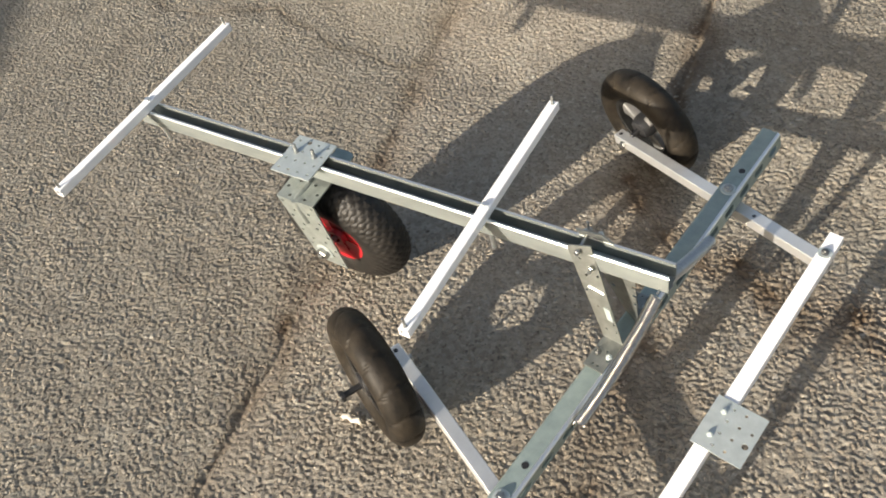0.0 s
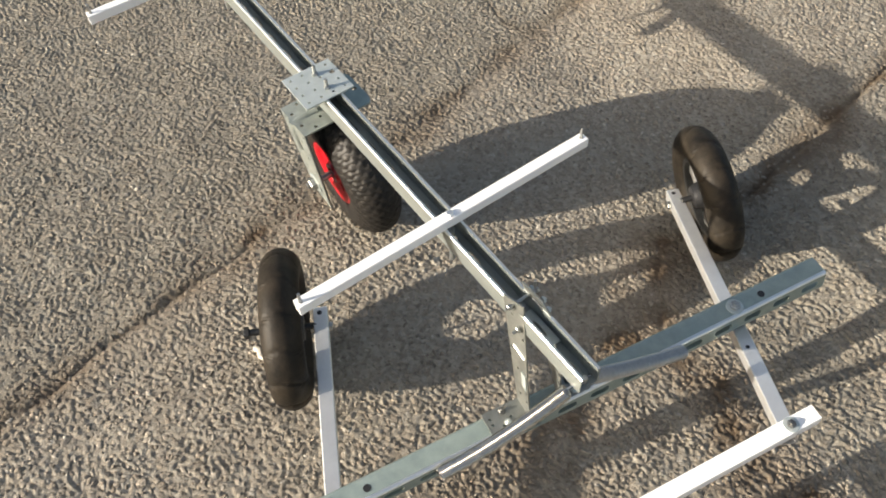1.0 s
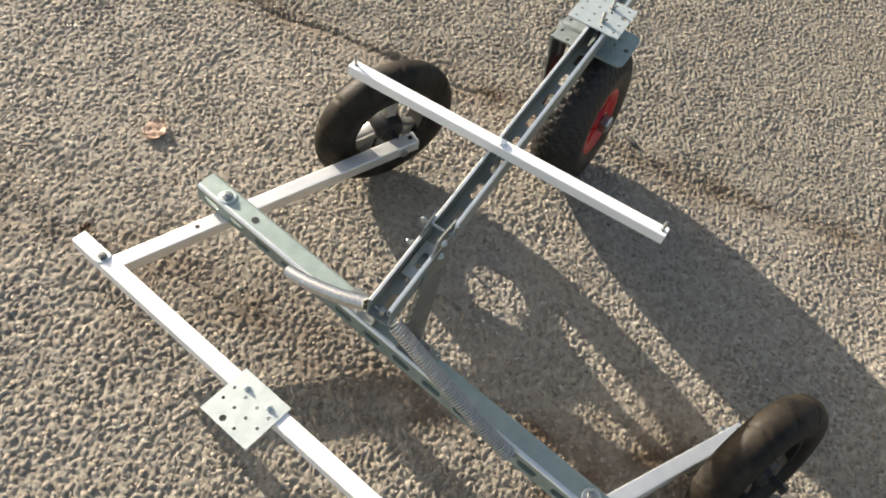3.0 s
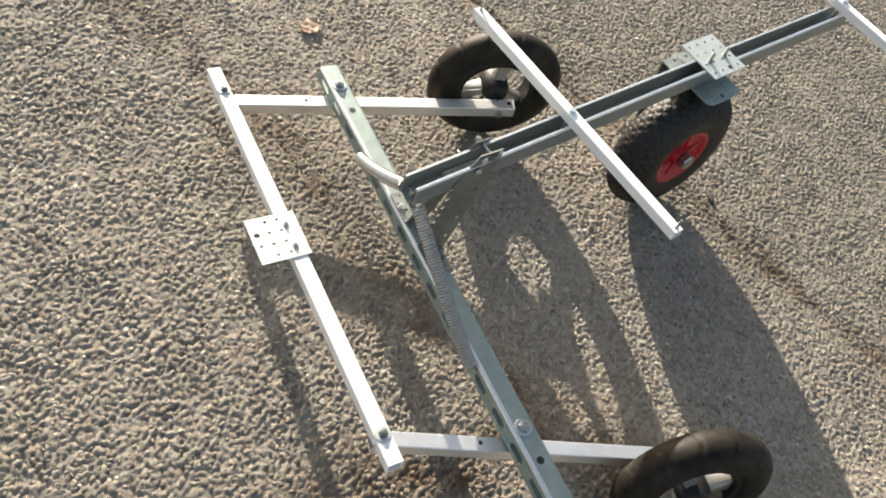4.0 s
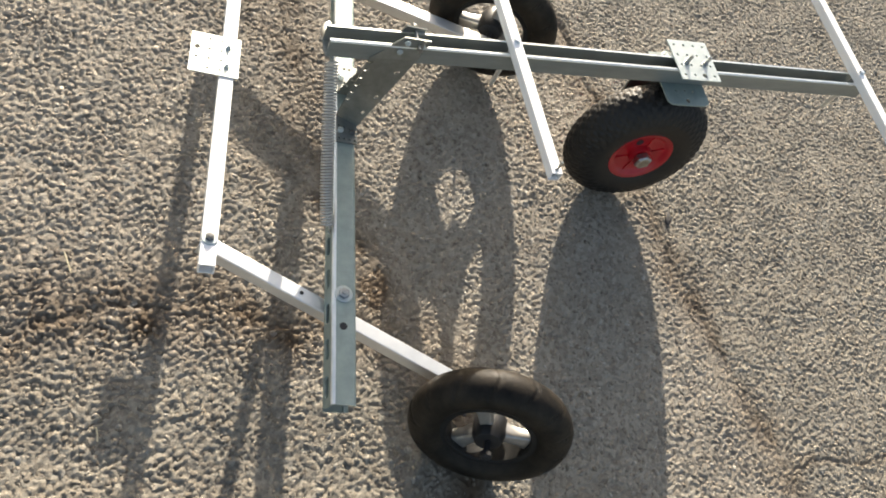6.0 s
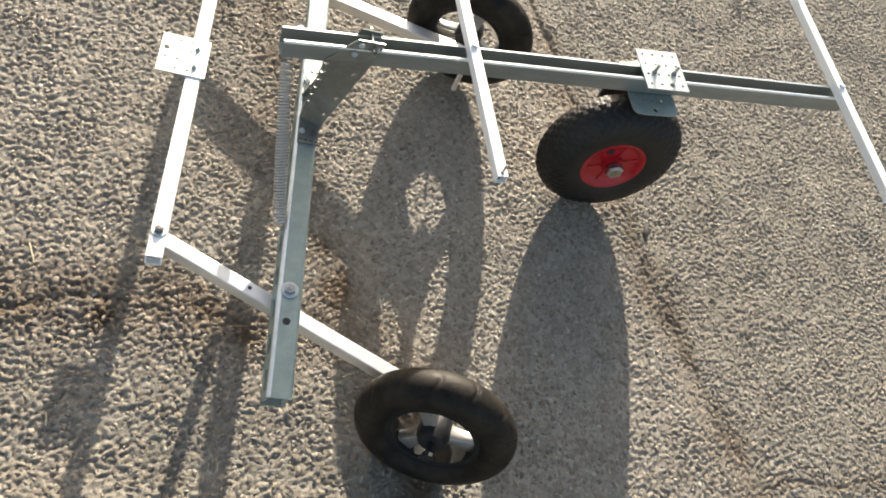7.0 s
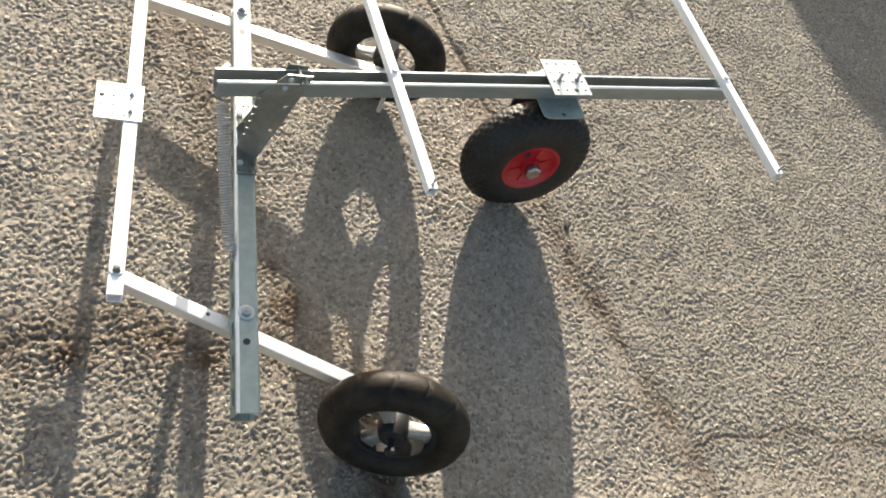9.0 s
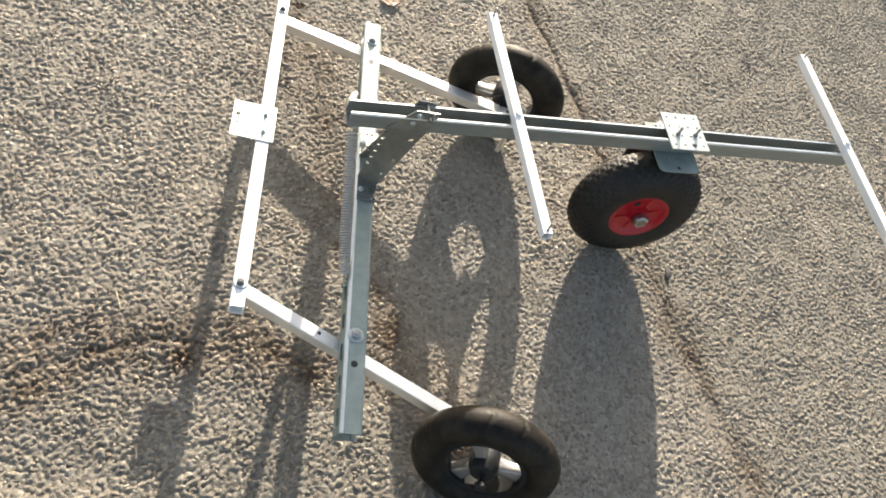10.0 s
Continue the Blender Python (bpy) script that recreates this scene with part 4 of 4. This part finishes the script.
fork_bend = [FORK_TOP @ Vector((x, 0.0575, -0.001)) for x in (-0.032, 0.038)]
fork_low = [RED_M @ Vector((-0.036, y, 0.0610)) for y in (0.026, -0.033)]
fork_low.sort(key=lambda v: v.x)
rows = [fork_in, fork_bend, fork_low]
put = ribbon(rows)
bm = bmesh.new()
for k, (nx, ny, r) in enumerate(((5, 4, 0.0026), (5, 9, 0.0028))):
    (a, b), (c, d) = rows[k], rows[k + 1]
    wide, long = ((b - a).length + (d - c).length) / 2, ((c + d) / 2 - (a + b) / 2).length
    lay = lambda x, y, z, k=k, wide=wide, long=long: put(x / wide, min(max(k + y / long, k), k + 1), z + 0.0042 * math.exp(-((x / wide - 0.5) * 9) ** 2 - ((y / long - (1 - k)) * 4) ** 2))
    cells = [((i + 0.5) * wide / nx, (j + 0.5) * long / ny, wide / nx, long / ny, 2 * r if i != 2 and (i + j) % 2 == 0 else 0, 2 * r) for i in range(nx) for j in range(ny)]
    perforated(bm, cells, 0.0024, lay)
bmesh.ops.remove_doubles(bm, verts=bm.verts[:], dist=0.0003)
fork = part("fork", bm, FORK_ZINC, trike, "perforated galvanised angle bracket that holds the axle")
# dark strip added behind the leg: its inner shade, with less red bounce
bm = bmesh.new()
(a, b), (c, d) = [[p.lerp(q, k) for k in (0.03, 0.97)] for p, q in (fork_bend, fork_low)]
away = (b - a).cross(c - a).normalized()
away = away if away.y < 0 else -away
a, b = a.lerp(c, 0.04), b.lerp(d, 0.04)
loft(bm, [[v + away * k for v in (a, b, d, c)] for k in (0.0026, 0.0036)])
part("fork_shade_strip", bm, FORK_SHADE, fork, "added dark strip for the shade inside the fork")

mids = [(p + q) / 2 for p, q in rows]
bm = bmesh.new()
ridge = [mids[0].lerp(mids[1], 0.35), mids[0].lerp(mids[1], 0.75), mids[1] + (mids[1] - mids[0].lerp(mids[2], 0.5)).normalized() * 0.001, mids[1].lerp(mids[2], 0.14), mids[1].lerp(mids[2], 0.30)]
rod(bm, [p.lerp(mids[0].lerp(mids[2], 0.5), 0.02) for p in ridge], 0.0058, 12)
part("stamped_rib", bm, FORK_ZINC, fork, "rib stamped across the bend", True)
washer(RED_M @ pose(0, 0, 0.0618), 0.0165, fork)


# ---- small things on the ground ----
def dry_leaf(x, y, long, wide, curl, mat, label, seed):
    """A crumpled leaf: a round-edged sheet with folds, a few millimetres off the ground."""
    bm = bmesh.new()
    rng = random.Random(seed)
    grid = []
    for i in range(11):
        u = i / 10 * 2 - 1
        row = []
        for j in range(9):
            v = j / 8 * 2 - 1
            w = math.sqrt(max(0.05, 1 - abs(u) ** 2.6)) * (0.92 + 0.10 * math.sin(9 * u + 2 * v))
            row.append(bm.verts.new((x + long * u + 0.12 * long * v, y + wide * v * w, 0.0018 + curl * abs(math.sin(2.6 * u + 3.4 * v)) + 0.5 * curl * v * v + rng.uniform(0, 0.0018))))
        grid.append(row)
    for p, q in zip(grid, grid[1:]):
        for j in range(8):
            bm.faces.new((p[j], p[j + 1], q[j + 1], q[j]))
    bmesh.ops.recalc_face_normals(bm, faces=bm.faces)
    bmesh.ops.solidify(bm, geom=bm.faces[:], thickness=0.0007)
    tagged(part("dry_leaf", bm, mat, None, "", True), label, "leaf")


dry_leaf(0.055, 0.516, 0.019, 0.017, 0.0022, LEAF, "crumpled pale orange dry leaf lying on asphalt", 5)
dry_leaf(-0.127, 0.437, 0.009, 0.008, 0.0050, BROWN_LEAF, "small dark brown curled leaf on asphalt", 9)
bm = bmesh.new()
pebble_m = pose(0.372, -0.968, 0.034, 0, 0, 30)
loft(bm, [[pebble_m @ Vector((u, y * k, z * k)) for y, z in rounded(0.010, 0.008, 0.003)] for u, k in ((-0.007, 0.4), (-0.004, 0.9), (0.001, 1.0), (0.005, 0.8), (0.007, 0.4))])
tagged(part("pebble", bm, TWIG, None, "", True), "small pale pebble beside the open joint", "pebble")
for spots, r in ((((0.317, 0.291, 0.004), (0.309, 0.286, 0.007), (0.300, 0.288, 0.005), (0.291, 0.282, 0.007), (0.286, 0.283, 0.004)), 0.0045),):
    bm = bmesh.new()
    rod(bm, spots, r, 8)
    tagged(part("twig", bm, TWIG, None, "", True), "short pale piece of wood lying on asphalt", "twig")
for spots in (((-0.339, -0.210, 0.004), (-0.333, -0.224, 0.006), (-0.327, -0.238, 0.004)), ((-0.269, -0.438, 0.004), (-0.266, -0.447, 0.005), (-0.265, -0.455, 0.004))):
    bm = bmesh.new()
    rod(bm, spots, 0.0011, 6)
    tagged(part("straw", bm, STRAW, None, "", True), "short pale dry straw lying on stone chips", "straw")
# dark lump put in place of a small shaded pit
bm = bmesh.new()
stone_m = pose(0.638, -0.010, 0.001, 0, 0, 80)
loft(bm, [[stone_m @ Vector((x, y * k, z * k)) for y, z in rounded(0.011, 0.006, 0.002)] for x, k in ((-0.014, 0.35), (-0.009, 0.85), (0.0, 1.0), (0.008, 0.9), (0.013, 0.4))])
tagged(part("stone", bm, PIT_DARK, None, "", True), "small dark lump standing in for a pit beside the joint", "stone")
